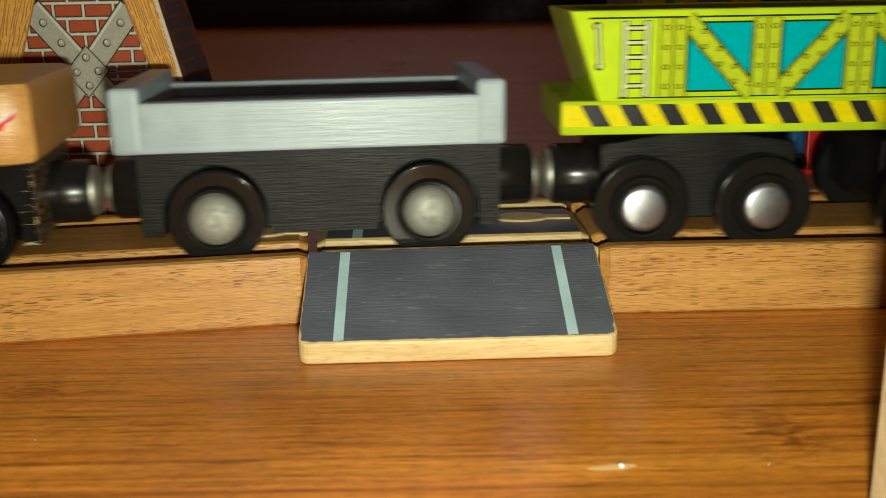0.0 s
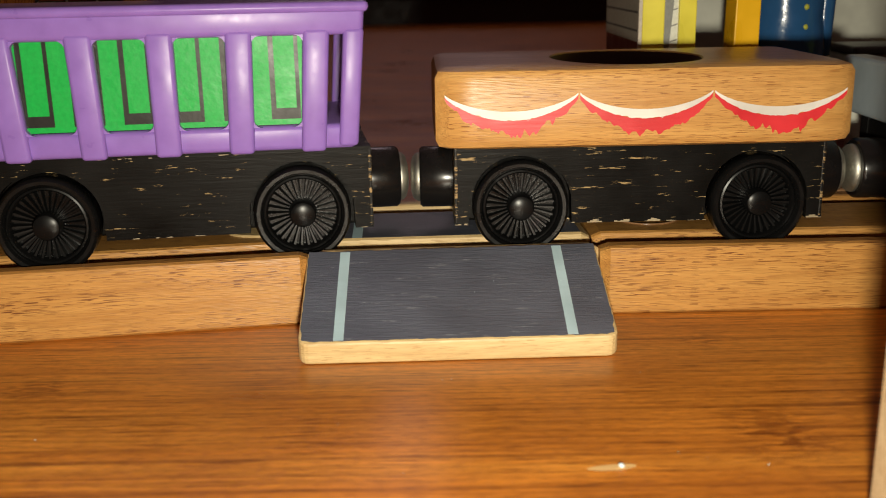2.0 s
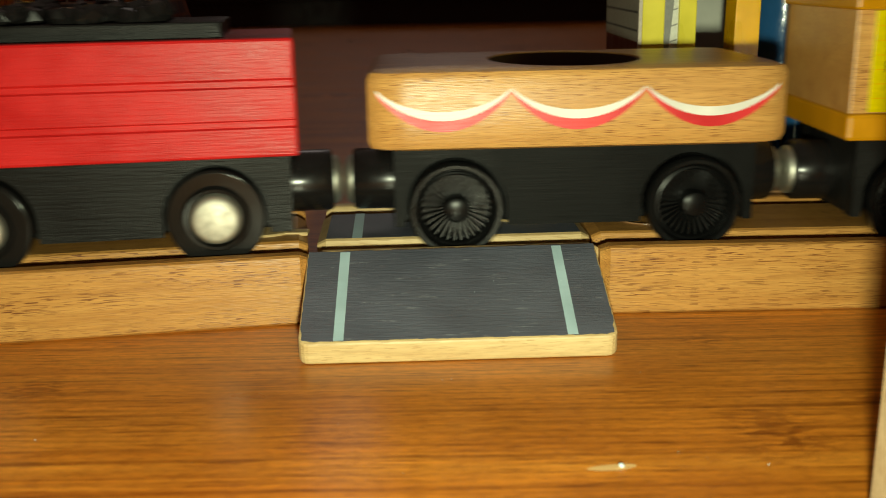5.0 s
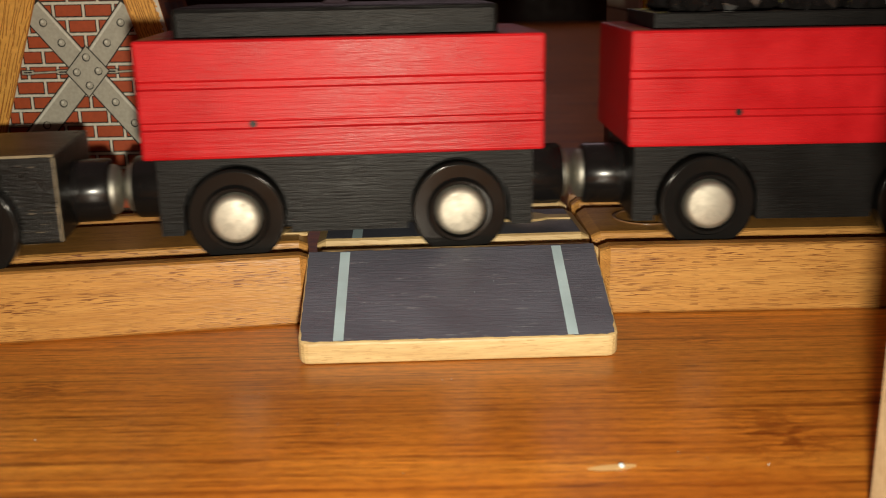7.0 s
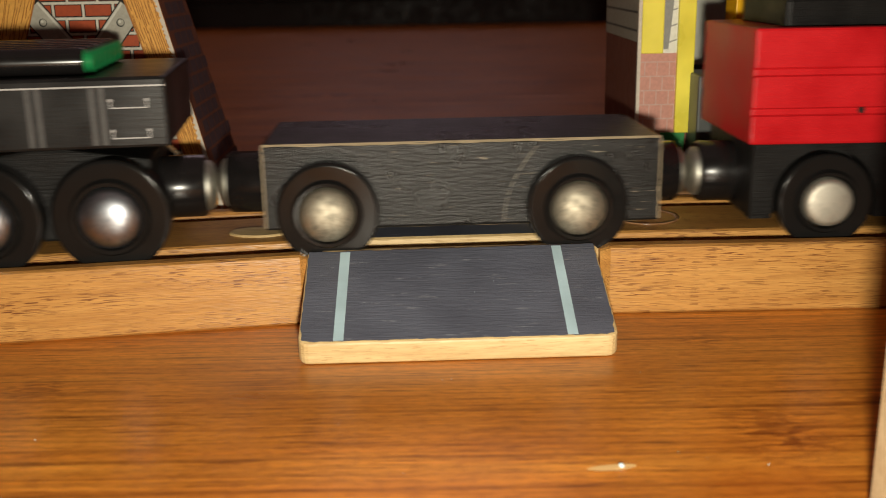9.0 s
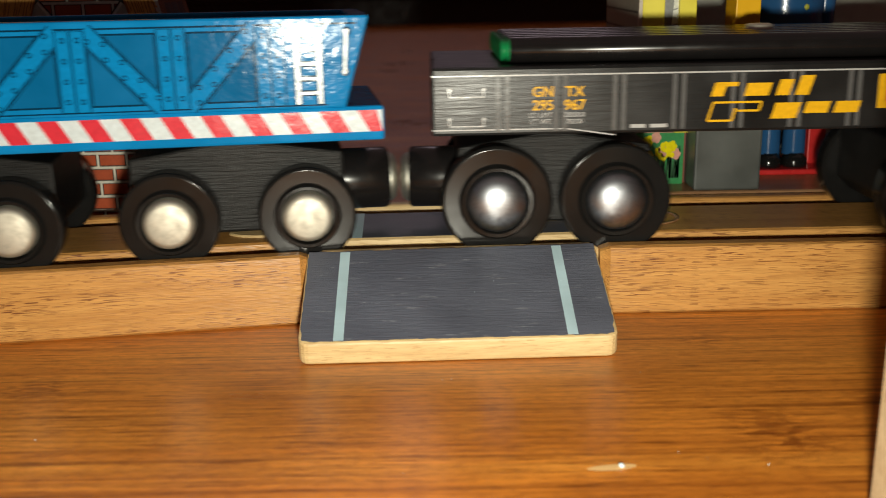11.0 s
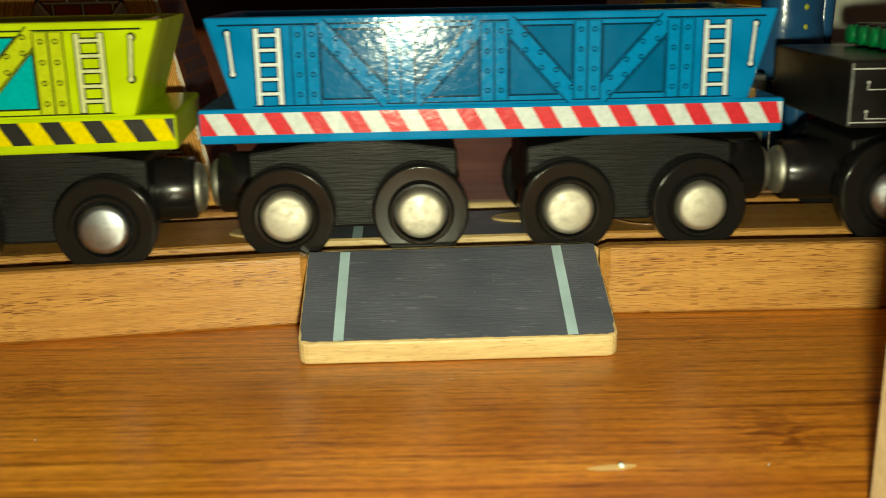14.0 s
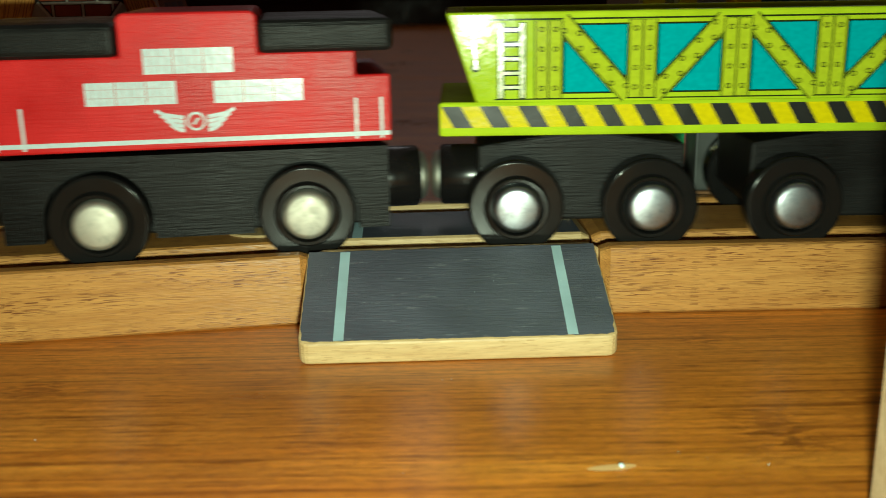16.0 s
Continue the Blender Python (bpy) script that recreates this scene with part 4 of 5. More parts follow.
def long_flat():
    w = thing("long_flat_car", "long black flat car with printed ribs carrying black pipes", "toy wagon")
    body = part("body", boxed(-59.2, 59.2, -16, 16, 31.2, 42.4, 0.5), BLACK_CAR, w)
    y = -16.0
    bm = bmesh.new()
    strip(bm, (-59, 41.0), (59, 41.0), 0.25, y - 0.05)
    strip(bm, (-59, 32.2), (-37, 32.2), 0.22, y - 0.05)
    strip(bm, (-37, 32.2), (-29, 31.0), 0.22, y - 0.05)
    for s in (-1, 1):
        for zz in (38.8, 34.0):
            strip(bm, (s * 53.4 - 2.8, zz - 1.2), (s * 53.4 + 2.8, zz - 1.2), 0.2, y - 0.05)
            for e in (-2.8, 2.8):
                strip(bm, (s * 53.4 + e, zz - 1.3), (s * 53.4 + e, zz), 0.2, y - 0.05)
                disc(bm, s * 53.4 + e, zz, 0.28, y - 0.06)
    part("line_print", bm, PRINT_GREYLINE, body)
    bm = bmesh.new()
    for x in (-47.5, -38.0, -28.4, -18.6, -9.0, 0.6, 10.2, 19.8, 29.4, 39.0, 48.6):
        for d in (-0.75, 0.75):
            rect(bm, x + d - 0.35, x + d + 0.35, 31.8, 40.9, y - 0.06)
    part("rib_print", bm, PRINT_GREY, body)
    for dx, top, sub in ((-40.9, "GN", "295"), (-35.7, "TX", "967")):
        writing(top, dx, 37.5, 2.35, y - 0.09, PRINT_ORANGE, body, bold=0.04)
        writing(sub, dx, 35.3, 2.35, y - 0.09, PRINT_ORANGE, body, bold=0.04)
    writing("LD LMT", -41.3, 34.1, 1.15, y - 0.09, PRINT_GREYLINE, body)
    writing("LT WT", -41.3, 33.0, 1.15, y - 0.09, PRINT_GREYLINE, body)
    writing("200000", -35.7, 34.1, 1.15, y - 0.09, PRINT_GREYLINE, body)
    writing("78200", -35.7, 33.0, 1.15, y - 0.09, PRINT_GREYLINE, body)
    bm = bmesh.new()
    for x0, x1 in ((-26.4, -24.0), (-23.2, -20.4)):
        rect(bm, x0, x1, 32.1, 32.7, y - 0.09)
    part("small_print", bm, PRINT_GREYLINE, body)
    # slanted block lettering, drawn as plain shapes
    bm = bmesh.new()

    def slab(x, z, wdt, h):
        flat(bm, [(x, z), (x + wdt, z), (x + wdt + h * 0.3, z + h), (x + h * 0.3, z + h)], y - 0.10)
    slab(-12.0, 37.0, 2.0, 2.2), slab(-11.3, 38.6, 3.6, 0.7)
    slab(-6.6, 37.0, 4.0, 2.1)
    slab(-1.4, 37.0, 2.2, 2.6)
    slab(1.8, 37.0, 2.2, 3.2)
    slab(-2.0, 33.2, 4.2, 2.6), slab(3.4, 34.0, 3.9, 1.9), slab(8.3, 34.0, 4.0, 1.9)
    part("block_lettering", bm, PRINT_ORANGE, body, "slanted orange block lettering")
    bm = bmesh.new()
    for p, q in (((-12.4, 33.0), (-11.5, 36.0)), ((-11.5, 36.0), (-3.6, 36.0)), ((-3.6, 36.0), (-4.0, 34.6)), ((-4.0, 34.6), (-7.6, 34.6)), ((-8.4, 33.0), (-7.9, 35.0)),
                 ((-12.4, 33.0), (-8.4, 33.0))):
        strip(bm, p, q, 0.34, y - 0.10)
    part("outline_lettering", bm, PRINT_ORANGE, body, "orange outline shape")
    logo = part("logo_patch", boxed(16.4, 31.2, y - 0.12, y, 34.6, 40.2), PRINT_ORANGE, body, "orange patch with red letters")
    bm = bmesh.new()
    for x in (17.8, 22.2, 26.6):
        rect(bm, x, x + 3.2, 35.7, 39.2, y - 0.16)
    part("logo_print", bm, PRINT_RED, logo, "plain red blocks")
    load = thing("pipe_bundle", "bundle of long black plastic pipes with green ends", "pipes")
    for k in range(6):
        yy = -11.0 + k * 4.4
        p = part("pipe", lathe(bmesh.new(), [(1.4, -46.0), (2.0, -46.0), (2.15, -45.7), (2.15, 46.0), (2.0, 46.4), (1.4, 46.4)], "x", (0, yy, 44.6), 20),
                 BLACK_SATIN, load, "black plastic pipe", True)
        for s in (-1, 1):
            bm = bmesh.new()
            # a short ribbed green end plug
            e = 46.0 if s > 0 else -45.6
            lathe(bm, [(0, e), (1.9, e), (1.9, e + s * 0.7), (1.35, e + s * 0.9), (1.35, e + s * 1.1), (1.85, e + s * 1.3), (1.85, e + s * 1.7),
                       (1.2, e + s * 2.0), (0, e + s * 2.0)], "x", (0, yy, 44.6), 16)
            part("pipe_end", bm, PIPE_GREEN, p, "ribbed green pipe end", True)
    widen(load, 1.15)
    run(load, -674.5, 38.0, [])
    part("stud", lathe(bmesh.new(), [(0, 47.7), (1.9, 47.6), (2.4, 47.3), (2.4, 42.4)], "z", (0, 0, 0), 20), CAP, w, "round metal stud", True)
    axles = bogie(w, -38.0, 10.2, "dome", CHROME, BLACK, 9.6, 13.6, -1) + bogie(w, 38.0, 10.2, "dome", CHROME, BLACK, 9.6, 13.6, 1)
    widen(w, 1.18)
    for ob in body.children:
        if ob.name.split(".")[0] in ("block_lettering", "outline_lettering", "logo_patch"):
            ob.location.x = (-2.3 if ob.name.startswith("logo") else -1.4) * MM
    run(w, -674.5, 38.0, axles)


PIPE_GREEN = plastic("dark_green_plastic", (0.012, 0.20, 0.06), 0.4, 0.05, 0.3)
PRINT_GREYLINE = printed("grey_line_print", (0.42, 0.42, 0.42))


def engine():
    w = thing("red_engine", "red wooden toy engine with white windows and black roofs", "toy engine")
    bm = bmesh.new()
    out = [(-38, 30.2), (30.2, 30.2), (30.2, 41.4), (24.6, 41.4), (24.6, 45.4), (9.0, 45.4), (9.0, 51.2), (8.2, 52.0), (-12.0, 52.0), (-12.8, 51.2), (-12.8, 45.4),
           (-32.6, 45.4), (-32.6, 41.4), (-38, 41.4)]
    prism(bm, out, -16, 16, 0.4)
    body = part("body", bm, RED, w)
    for x0, x1 in ((8.9, 30.8), (-38, -13)):
        part("roof", boxed(x0, x1, -17, 17, 45.2, 50.6, 1.2, seg=3), BLACK, body, "black painted roof slab")
    for x0, x1, za, zb in ((-9.2, 5.0, 42.2, 46.6), (-18.6, -4.3, 37.4, 41.5), (1.5, 15.9, 37.3, 41.3)):
        bm, rule = bmesh.new(), bmesh.new()
        for k in range(3):
            f = x0 + (x1 - x0) * k / 3
            rect(bm, f + 0.06, f + (x1 - x0) / 3 - 0.08, za + 0.2, zb - 0.2, -16.06)
            for j in range(1, 4):
                strip(rule, (f + (x1 - x0) / 12 * j, za + 0.4), (f + (x1 - x0) / 12 * j, zb - 0.4), 0.1, -16.09)
        for zz in (za + (zb - za) * 0.35, za + (zb - za) * 0.68):
            strip(rule, (x0 + 0.3, zz), (x1 - 0.3, zz), 0.1, -16.09)
        pane = part("window_print", bm, PRINT_WHITE, body, "white printed window")
        part("rule_print", rule, PRINT_PINK, pane)
    bm = bmesh.new()
    strip(bm, (-38, 31.6), (30, 31.6), 0.75, -16.05)
    for x in (-32.8, -28.6, 24.4, 28.6):
        strip(bm, (x, 30.8), (x, 37.6), 0.5, -16.06)
    for s in (-1, 1):
        for k in range(4):
            x0, z0 = -1.6 + s * 1.9, 33.2 + k * 0.72
            mx, mz = -1.6 + s * (3.0 + k * 0.6), 33.5 + k * 0.78
            strip(bm, (x0, z0), (mx, mz), 0.62, -16.06)
            strip(bm, (mx, mz), (-1.6 + s * (4.0 + k * 0.75), mz + 0.75), 0.55, -16.062)
    for i in range(20):
        a, b = 2 * math.pi * i / 20, 2 * math.pi * (i + 1) / 20
        strip(bm, (-1.6 + 1.35 * math.cos(a), 34.7 + 1.35 * math.sin(a)), (-1.6 + 1.35 * math.cos(b), 34.7 + 1.35 * math.sin(b)), 0.38, -16.06)
    strip(bm, (-2.0, 34.2), (-1.2, 35.2), 0.4, -16.06)
    part("line_print", bm, PRINT_WHITE, body, "white printed lining and winged emblem")
    body.location.x = 1.7 * MM
    run(w, -986.8, 17.2, chassis(w, (-32.6, 31.4), 17.2, "flat", CAP))


# ---------------- the tower and the station behind the line ----------------
BRICK_PRINT = printed("brick_red_print", (0.36, 0.062, 0.018), 0.5)
MORTAR = printed("mortar_print", (0.60, 0.56, 0.47), 0.5)
STEEL_PRINT = printed("steel_grey_print", (0.40, 0.375, 0.31), 0.45)
STEEL_LIGHT = printed("steel_highlight_print", (0.62, 0.60, 0.52), 0.45)
TIMBER_PRINT = printed("timber_print", (0.72, 0.36, 0.075), 0.5)
TIMBER_LINE = printed("timber_grain_print", (0.36, 0.13, 0.02), 0.5)
TORN = printed("torn_paper_edge", (0.62, 0.55, 0.46), 0.8)
SIDE_BROWN = printed("tower_side_print", (0.17, 0.055, 0.03), 0.6)
POST_YELLOW = paint("post_yellow_paint", (0.86, 0.74, 0.07), 0.3, 0.1)
POST_ORANGE = paint("post_orange_paint", (0.88, 0.48, 0.010), 0.28, 0.12)
WALL_GREY = paint("station_wall_grey", (0.56, 0.56, 0.48), 0.5, 0.1)
SIDING = printed("white_siding_print", (0.75, 0.75, 0.66), 0.5)
BRICK_PINK = printed("pink_brick_print", (0.55, 0.26, 0.20), 0.5)
BLOCK_GREY = paint("dark_grey_block_paint", (0.075, 0.08, 0.075), 0.4, 0.1)
COAT = plastic("glossy_blue_enamel", (0.022, 0.085, 0.21), 0.17, 0.35)
BOOT = plastic("black_enamel", (0.008, 0.008, 0.008), 0.12)
BASE_RED = plastic("red_base_plastic", (0.50, 0.02, 0.02), 0.3)
GRASS_PRINT = printed("grass_print", (0.02, 0.20, 0.05), 0.4)
DARKWOOD = paint("dark_cabinet_wood", (0.016, 0.010, 0.008), 0.5, 0.3)


POST_WOOD = beech("dull_post_wood", (0.56, 0.45, 0.28), (0.48, 0.37, 0.22), (0.30, 0.2, 0.1), 0.6, -0.04)


def build_tower():
    t = thing("toy_tower", "tapered toy tower printed with red brick, timber posts and steel cross", "toy tower")
    t.location = (0, 0.024, 0)

    def left(z):
        return -158.0 + z * 0.226

    def right(z):
        return -79.4 - z * 0.236

    def in_left(z):
        return -148.9 + z * 0.346

    def in_right(z):
        return -87.0 - z * 0.300
    top = 62.0
    bm = bmesh.new()
    back, foot = 48.0, -34.8
    lo = [(left(foot), 0, foot), (right(foot), 0, foot), (right(foot) - 1, back, foot), (left(foot) + 1, back, foot)]
    hi = [(left(top), 0, top), (right(top), 0, top), (right(top) - 1, back - 10, top), (left(top) + 1, back - 10, top)]
    a = [bm.verts.new(Vector(p) * MM) for p in lo]
    b = [bm.verts.new(Vector(p) * MM) for p in hi]
    bm.faces.new(a[::-1]), bm.faces.new(b)
    for i in range(4):
        bm.faces.new((a[i], a[(i + 1) % 4], b[(i + 1) % 4], b[i]))
    bmesh.ops.recalc_face_normals(bm, faces=bm.faces[:])
    part("shell", bm, SIDE_BROWN, t, "brown printed board sides")
    bm = bmesh.new()
    flat(bm, [(in_left(foot), foot + 0.4), (in_right(foot), foot + 0.4), (in_right(61), 61), (in_left(61), 61)], -0.08)
    part("mortar_print", bm, MORTAR, t)
    rng = random.Random(11)
    ink, bricks = bmesh.new(), bmesh.new()
    for row in range(-7, 12):
        z0 = 1.0 + row * 4.95
        z1 = z0 + 4.1
        if z1 > 61:
            break
        xa, xb = in_left(z0 + 2) + 0.2, in_right(z0 + 2) - 0.2
        x = -160 + (row % 2) * 4.9 + rng.uniform(-0.4, 0.4)
        while x < xb:
            u0, u1 = max(x, xa), min(x + 9.0, xb)
            if u1 - u0 > 0.8:
                rect(ink, u0, u1, z0, z1, -0.13)
                rect(bricks, u0 + 0.35, u1 - 0.3, z0 + 0.4, z1 - 0.25, -0.18)
            x += 9.8
    part("brick_shade_print", ink, PRINT_DARK, t)
    part("brick_print", bricks, BRICK_PRINT, t, "printed red bricks")
    # steel cross with rivets
    c = (-116.6, 28.0)
    ink, arm, lite, riv, face = (bmesh.new() for _ in range(5))
    for q in ((-133.0, 48.5), (-100.6, 48.0), (-136.6, 5.5), (-98.8, 5.8)):
        d = Vector((q[0] - c[0], q[1] - c[1])).normalized()
        e = (q[0] + d.x * 2, q[1] + d.y * 2)
        strip(ink, c, e, 8.2, -0.24)
        strip(arm, c, q, 7.4, -0.29)
        nrm = Vector((-d.y, d.x)) * (1 if -d.y * 0.3 + d.x > 0 else -1)
        strip(lite, (c[0] + nrm.x * 3.1, c[1] + nrm.y * 3.1), (q[0] + nrm.x * 3.1, q[1] + nrm.y * 3.1), 0.7, -0.33)
        for f in (0.46, 0.78):
            disc(riv, c[0] + (q[0] - c[0]) * f, c[1] + (q[1] - c[1]) * f, 1.35, -0.36, 16)
            disc(face, c[0] + (q[0] - c[0]) * f + 0.1, c[1] + (q[1] - c[1]) * f + 0.1, 1.05, -0.39, 16)
            disc(lite, c[0] + (q[0] - c[0]) * f - 0.2, c[1] + (q[1] - c[1]) * f + 0.35, 0.45, -0.42, 14)
    dia = [(-116.4, 36.2), (-109.6, 28.2), (-117.0, 19.8), (-123.6, 27.9)]
    flat(ink, [(c[0] + (x - c[0]) * 1.07, c[1] + (z - c[1]) * 1.07) for x, z in dia], -0.37)
    flat(arm, dia, -0.41)
    for dx, dz in ((0, 4.6), (0.2, -4.6), (3.6, 0.1), (-3.6, -0.2)):
        disc(riv, c[0] + dx, c[1] + dz, 1.35, -0.45, 16)
        disc(face, c[0] + dx + 0.1, c[1] + dz + 0.1, 1.05, -0.475, 16)
        disc(lite, c[0] + dx - 0.2, c[1] + dz + 0.35, 0.45, -0.5, 14)
    for x0, x1 in ((-137.6, -123.6), (-109.8, -96.4)):
        strip(ink, (x0 + 2, 27.8), (x1 - 2, 28.1), 0.9, -0.22)
        strip(face, (x0 + 2.4, 27.8), (x1 - 2.4, 28.1), 0.5, -0.25)
        for x in (x0 + 1.2, x1 - 1.2):
            rect(ink, x - 2.2, x + 2.2, 27.1, 28.9, -0.23)
            rect(face, x - 1.9, x + 1.9, 27.4, 28.6, -0.255)
            rect(ink, x - 1.3, x + 1.3, 27.75, 28.25, -0.27)
    part("outline_print", ink, PRINT_DARK, t)
    part("cross_print", arm, STEEL_PRINT, t, "printed grey steel cross")
    part("rivet_print", riv, PRINT_DARK, t)
    part("rivet_face_print", face, STEEL_PRINT, t)
    part("highlight_print", lite, STEEL_LIGHT, t)
    for name, f0, f1 in (("left", left, in_left), ("right", in_right, right)):
        bm = bmesh.new()
        flat(bm, [(f0(foot), foot + 0.3), (f1(foot), foot + 0.3), (f1(61), 61), (f0(61), 61)], -0.54)
        part("timber_print", bm, TIMBER_PRINT, t, "printed timber post")
        bm = bmesh.new()
        for e0, e1 in ((f0, 0), (f1, 1)):
            strip(bm, (e0(foot + 0.4), foot + 0.4), (e0(61), 61), 0.5, -0.58)
        for k in range(13):
            u = (k + 0.5) / 13 + rng.uniform(-0.02, 0.02)
            z = foot + rng.uniform(0.5, 6)
            while z < 58:
                n = min(61, z + rng.uniform(5, 16))
                m, w0, w1 = (z + n) / 2, rng.uniform(-0.03, 0.03), rng.uniform(-0.03, 0.03)

                def at(zz, w):
                    return (f0(zz) + (f1(zz) - f0(zz)) * min(0.97, max(0.03, u + w)), zz)
                strip(bm, at(z, 0), at(m, w0), 0.3, -0.58)
                strip(bm, at(m, w0), at(n, w1), 0.24, -0.58)
                z = n + rng.uniform(0.2, 2.5)
        part("grain_print", bm, TIMBER_LINE, t)
    bm = bmesh.new()
    z = foot + 0.5
    while z < 60:
        n = z + rng.uniform(0.5, 1.2)
        a, b = rng.uniform(0.5, 1.8), rng.uniform(0.5, 1.8)
        flat(bm, [(right(z) - a, z), (right(z) + 0.1, z), (right(n) + 0.1, n), (right(n) - b, n)], -0.62)
        z = n
    part("torn_edge", bm, TORN, t, "pale torn paper edge")
    # brick pattern on the side, darkened in colour for the shade there
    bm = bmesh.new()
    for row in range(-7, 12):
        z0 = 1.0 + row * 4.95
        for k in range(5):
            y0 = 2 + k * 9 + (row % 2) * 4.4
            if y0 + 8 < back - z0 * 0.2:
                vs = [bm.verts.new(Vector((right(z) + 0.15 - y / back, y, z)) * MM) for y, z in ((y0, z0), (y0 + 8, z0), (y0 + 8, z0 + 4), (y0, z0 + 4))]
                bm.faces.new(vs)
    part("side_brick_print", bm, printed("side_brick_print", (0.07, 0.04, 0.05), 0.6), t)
    for ob in t.children:
        for v in ob.data.vertices:
            v.co = Vector((v.co.x, v.co.y, v.co.z + 34.8 * MM)) * 0.6205


def build_station():
    p = link_mesh("platform_board", boxed(26.4, 215, 20.6, 78, 0, 12.2, 0.7), PLANK)
    tagged(p, "aged wooden board lying behind the track", "board")
    h = thing("station_house", "toy station front with yellow posts, white siding, brick and flower print", "toy station")
    part("pier", boxed(42.0, 53.6, 30.2, 71.5, 12.2, 78, 0.2), SIDE_BROWN, h, "brown side wall")
    part("side_siding", boxed(41.8, 42.0, 31, 71, 42.5, 77.5), printed("grey_siding_print", (0.34, 0.32, 0.25), 0.6), h, "grey clapboard print")
    bm = bmesh.new()
    for k in range(9):
        z = 44.6 + k * 3.8
        bm.faces.new([bm.verts.new(Vector(p) * MM) for p in ((41.76, 71, z), (41.76, 31, z), (41.76, 31, z + 0.45), (41.76, 71, z + 0.45))])
    part("side_siding_lines", bm, printed("clapboard_shadow_print", (0.10, 0.095, 0.08), 0.6), h)
    part("siding", boxed(47.0, 50.0, 29.9, 30.2, 40.2, 77.8), SIDING, h, "white siding")
    bm = bmesh.new()
    for k in range(11):
        strip(bm, (47.1, 42 + k * 3.2), (49.9, 43 + k * 3.2), 0.25, 29.85)
    flat(bm, [(47.1, 41), (48.2, 41), (49.0, 50), (49.0, 58), (47.1, 58)], 29.84)
    part("siding_lines", bm, printed("siding_shadow_print", (0.26, 0.26, 0.24), 0.5), h)
    part("brick_panel", boxed(42.4, 50.0, 29.8, 30.2, 23.4, 40.2), BRICK_PINK, h, "pale pink brick print")
    bm = bmesh.new()
    for k in range(5):
        strip(bm, (42.5, 26.4 + k * 3), (49.9, 26.4 + k * 3), 0.25, 29.76)
        for j in range(3):
            strip(bm, (43.4 + j * 2.6 + (k % 2) * 1.2, 23.5 + k * 3), (43.4 + j * 2.6 + (k % 2) * 1.2, 26.3 + k * 3), 0.22, 29.76)
    part("brick_joints", bm, printed("joint_print", (0.55, 0.36, 0.30), 0.5), h)
    part("post", boxed(42.4, 47.0, 29.0, 30.2, 40.2, 77.8, 0.2), POST_YELLOW, h, "yellow painted post")
    part("post", boxed(50.0, 53.6, 28.8, 30.2, 23.4, 77.8, 0.2), POST_YELLOW, h, "yellow painted post")
    part("edge_strip", boxed(41.7, 42.4, 29.4, 30.4, 23.4, 77.8), TORN, h, "pale worn edge")
    part("flower_bed", boxed(41.9, 52.3, 29.2, 30.2, 12.2, 23.4), GRASS_PRINT, h, "green printed flower bed")
    rng = random.Random(21)
    for name, mat, n in (("yellow_flowers", PRINT_YELLOW, 9), ("stems", printed("dark_green_print", (0.01, 0.07, 0.02), 0.4), 24), ("rose_flowers", BRICK_PINK, 4)):
        bm = bmesh.new()
        for k in range(n):
            x, z = rng.uniform(42.8, 51.4), rng.uniform(18.2, 22.6)
            if name == "stems":
                x0 = rng.uniform(42.6, 51.6)
                strip(bm, (x0, 13.5), (x0 + rng.uniform(-0.8, 0.8), rng.uniform(17, 21)), 0.4, 29.15)
            else:
                for j in range(5):
                    disc(bm, x + 0.55 * math.cos(j * 1.26), z + 0.7 * math.sin(j * 1.26), 0.6, 29.10 - 0.01 * j, 8)
        part(name, bm, mat, h)
    part("back_wall", boxed(53.6, 215, 72, 74, 12.2, 92), WALL_GREY, h, "plain grey back wall")
    part("skirting", boxed(53.8, 215, 71.4, 72, 12.2, 34.0), BLOCK_GREY, h, "dark lower wall")
    b = link_mesh("grey_block", boxed(52.9, 66.8, 21.6, 35.5, 12.2, 36.2, 0.5), BLOCK_GREY)
    tagged(b, "dark grey painted block on the board", "block")
    post = link_mesh("orange_post", prism(bmesh.new(), [(60.0, 36.3), (65.2, 36.3), (65.2, 74), (60.4, 74)], 23.4, 31.0, 0.25), POST_ORANGE)
    tagged(post, "orange painted post standing on a grey block", "post")
    g = link_mesh("grey_bench", boxed(93.4, 112, 44, 60, 12.2, 38.0, 1.4, seg=3), WALL_GREY)
    tagged(g, "grey bench with a dark top beside the figure", "bench")
    part("bench_top", boxed(93.2, 112, 43.6, 60, 37.8, 39.8, 0.6), BLOCK_GREY, g, "dark top")
    red = thing("red_stand", "red plastic stand with a raised edge on the board", "stand")
    part("plate", boxed(69.5, 92, 36.5, 54, 12.2, 13.4, 0.3), BASE_RED, red)
    part("side", boxed(84.6, 88.6, 44, 54, 13.2, 30, 0.3), BASE_RED, red)
    # the toy figure, one plain mesh
    bm = bmesh.new()
    for x in (74.8, 80.6):
        lathe(bm, [(0, 16.8), (1.8, 16.6), (2.7, 15.4), (2.9, 14.2), (2.7, 13.4), (0, 13.4)], "z", (x, 41, 0), 20)
        lathe(bm, [(2.6, 16.2), (2.5, 22), (2.9, 30), (3.2, 37)], "z", (x, 42, 0), 20)
    boots = 2 * 20 * 5
    lathe(bm, [(0, 33.6), (9.6, 33.8), (9.9, 34.6), (9.3, 38), (8.7, 43), (8.2, 47), (8.5, 54), (8.2, 59), (6, 63), (0, 64)], "z", (76.6, 43, 0), 36)
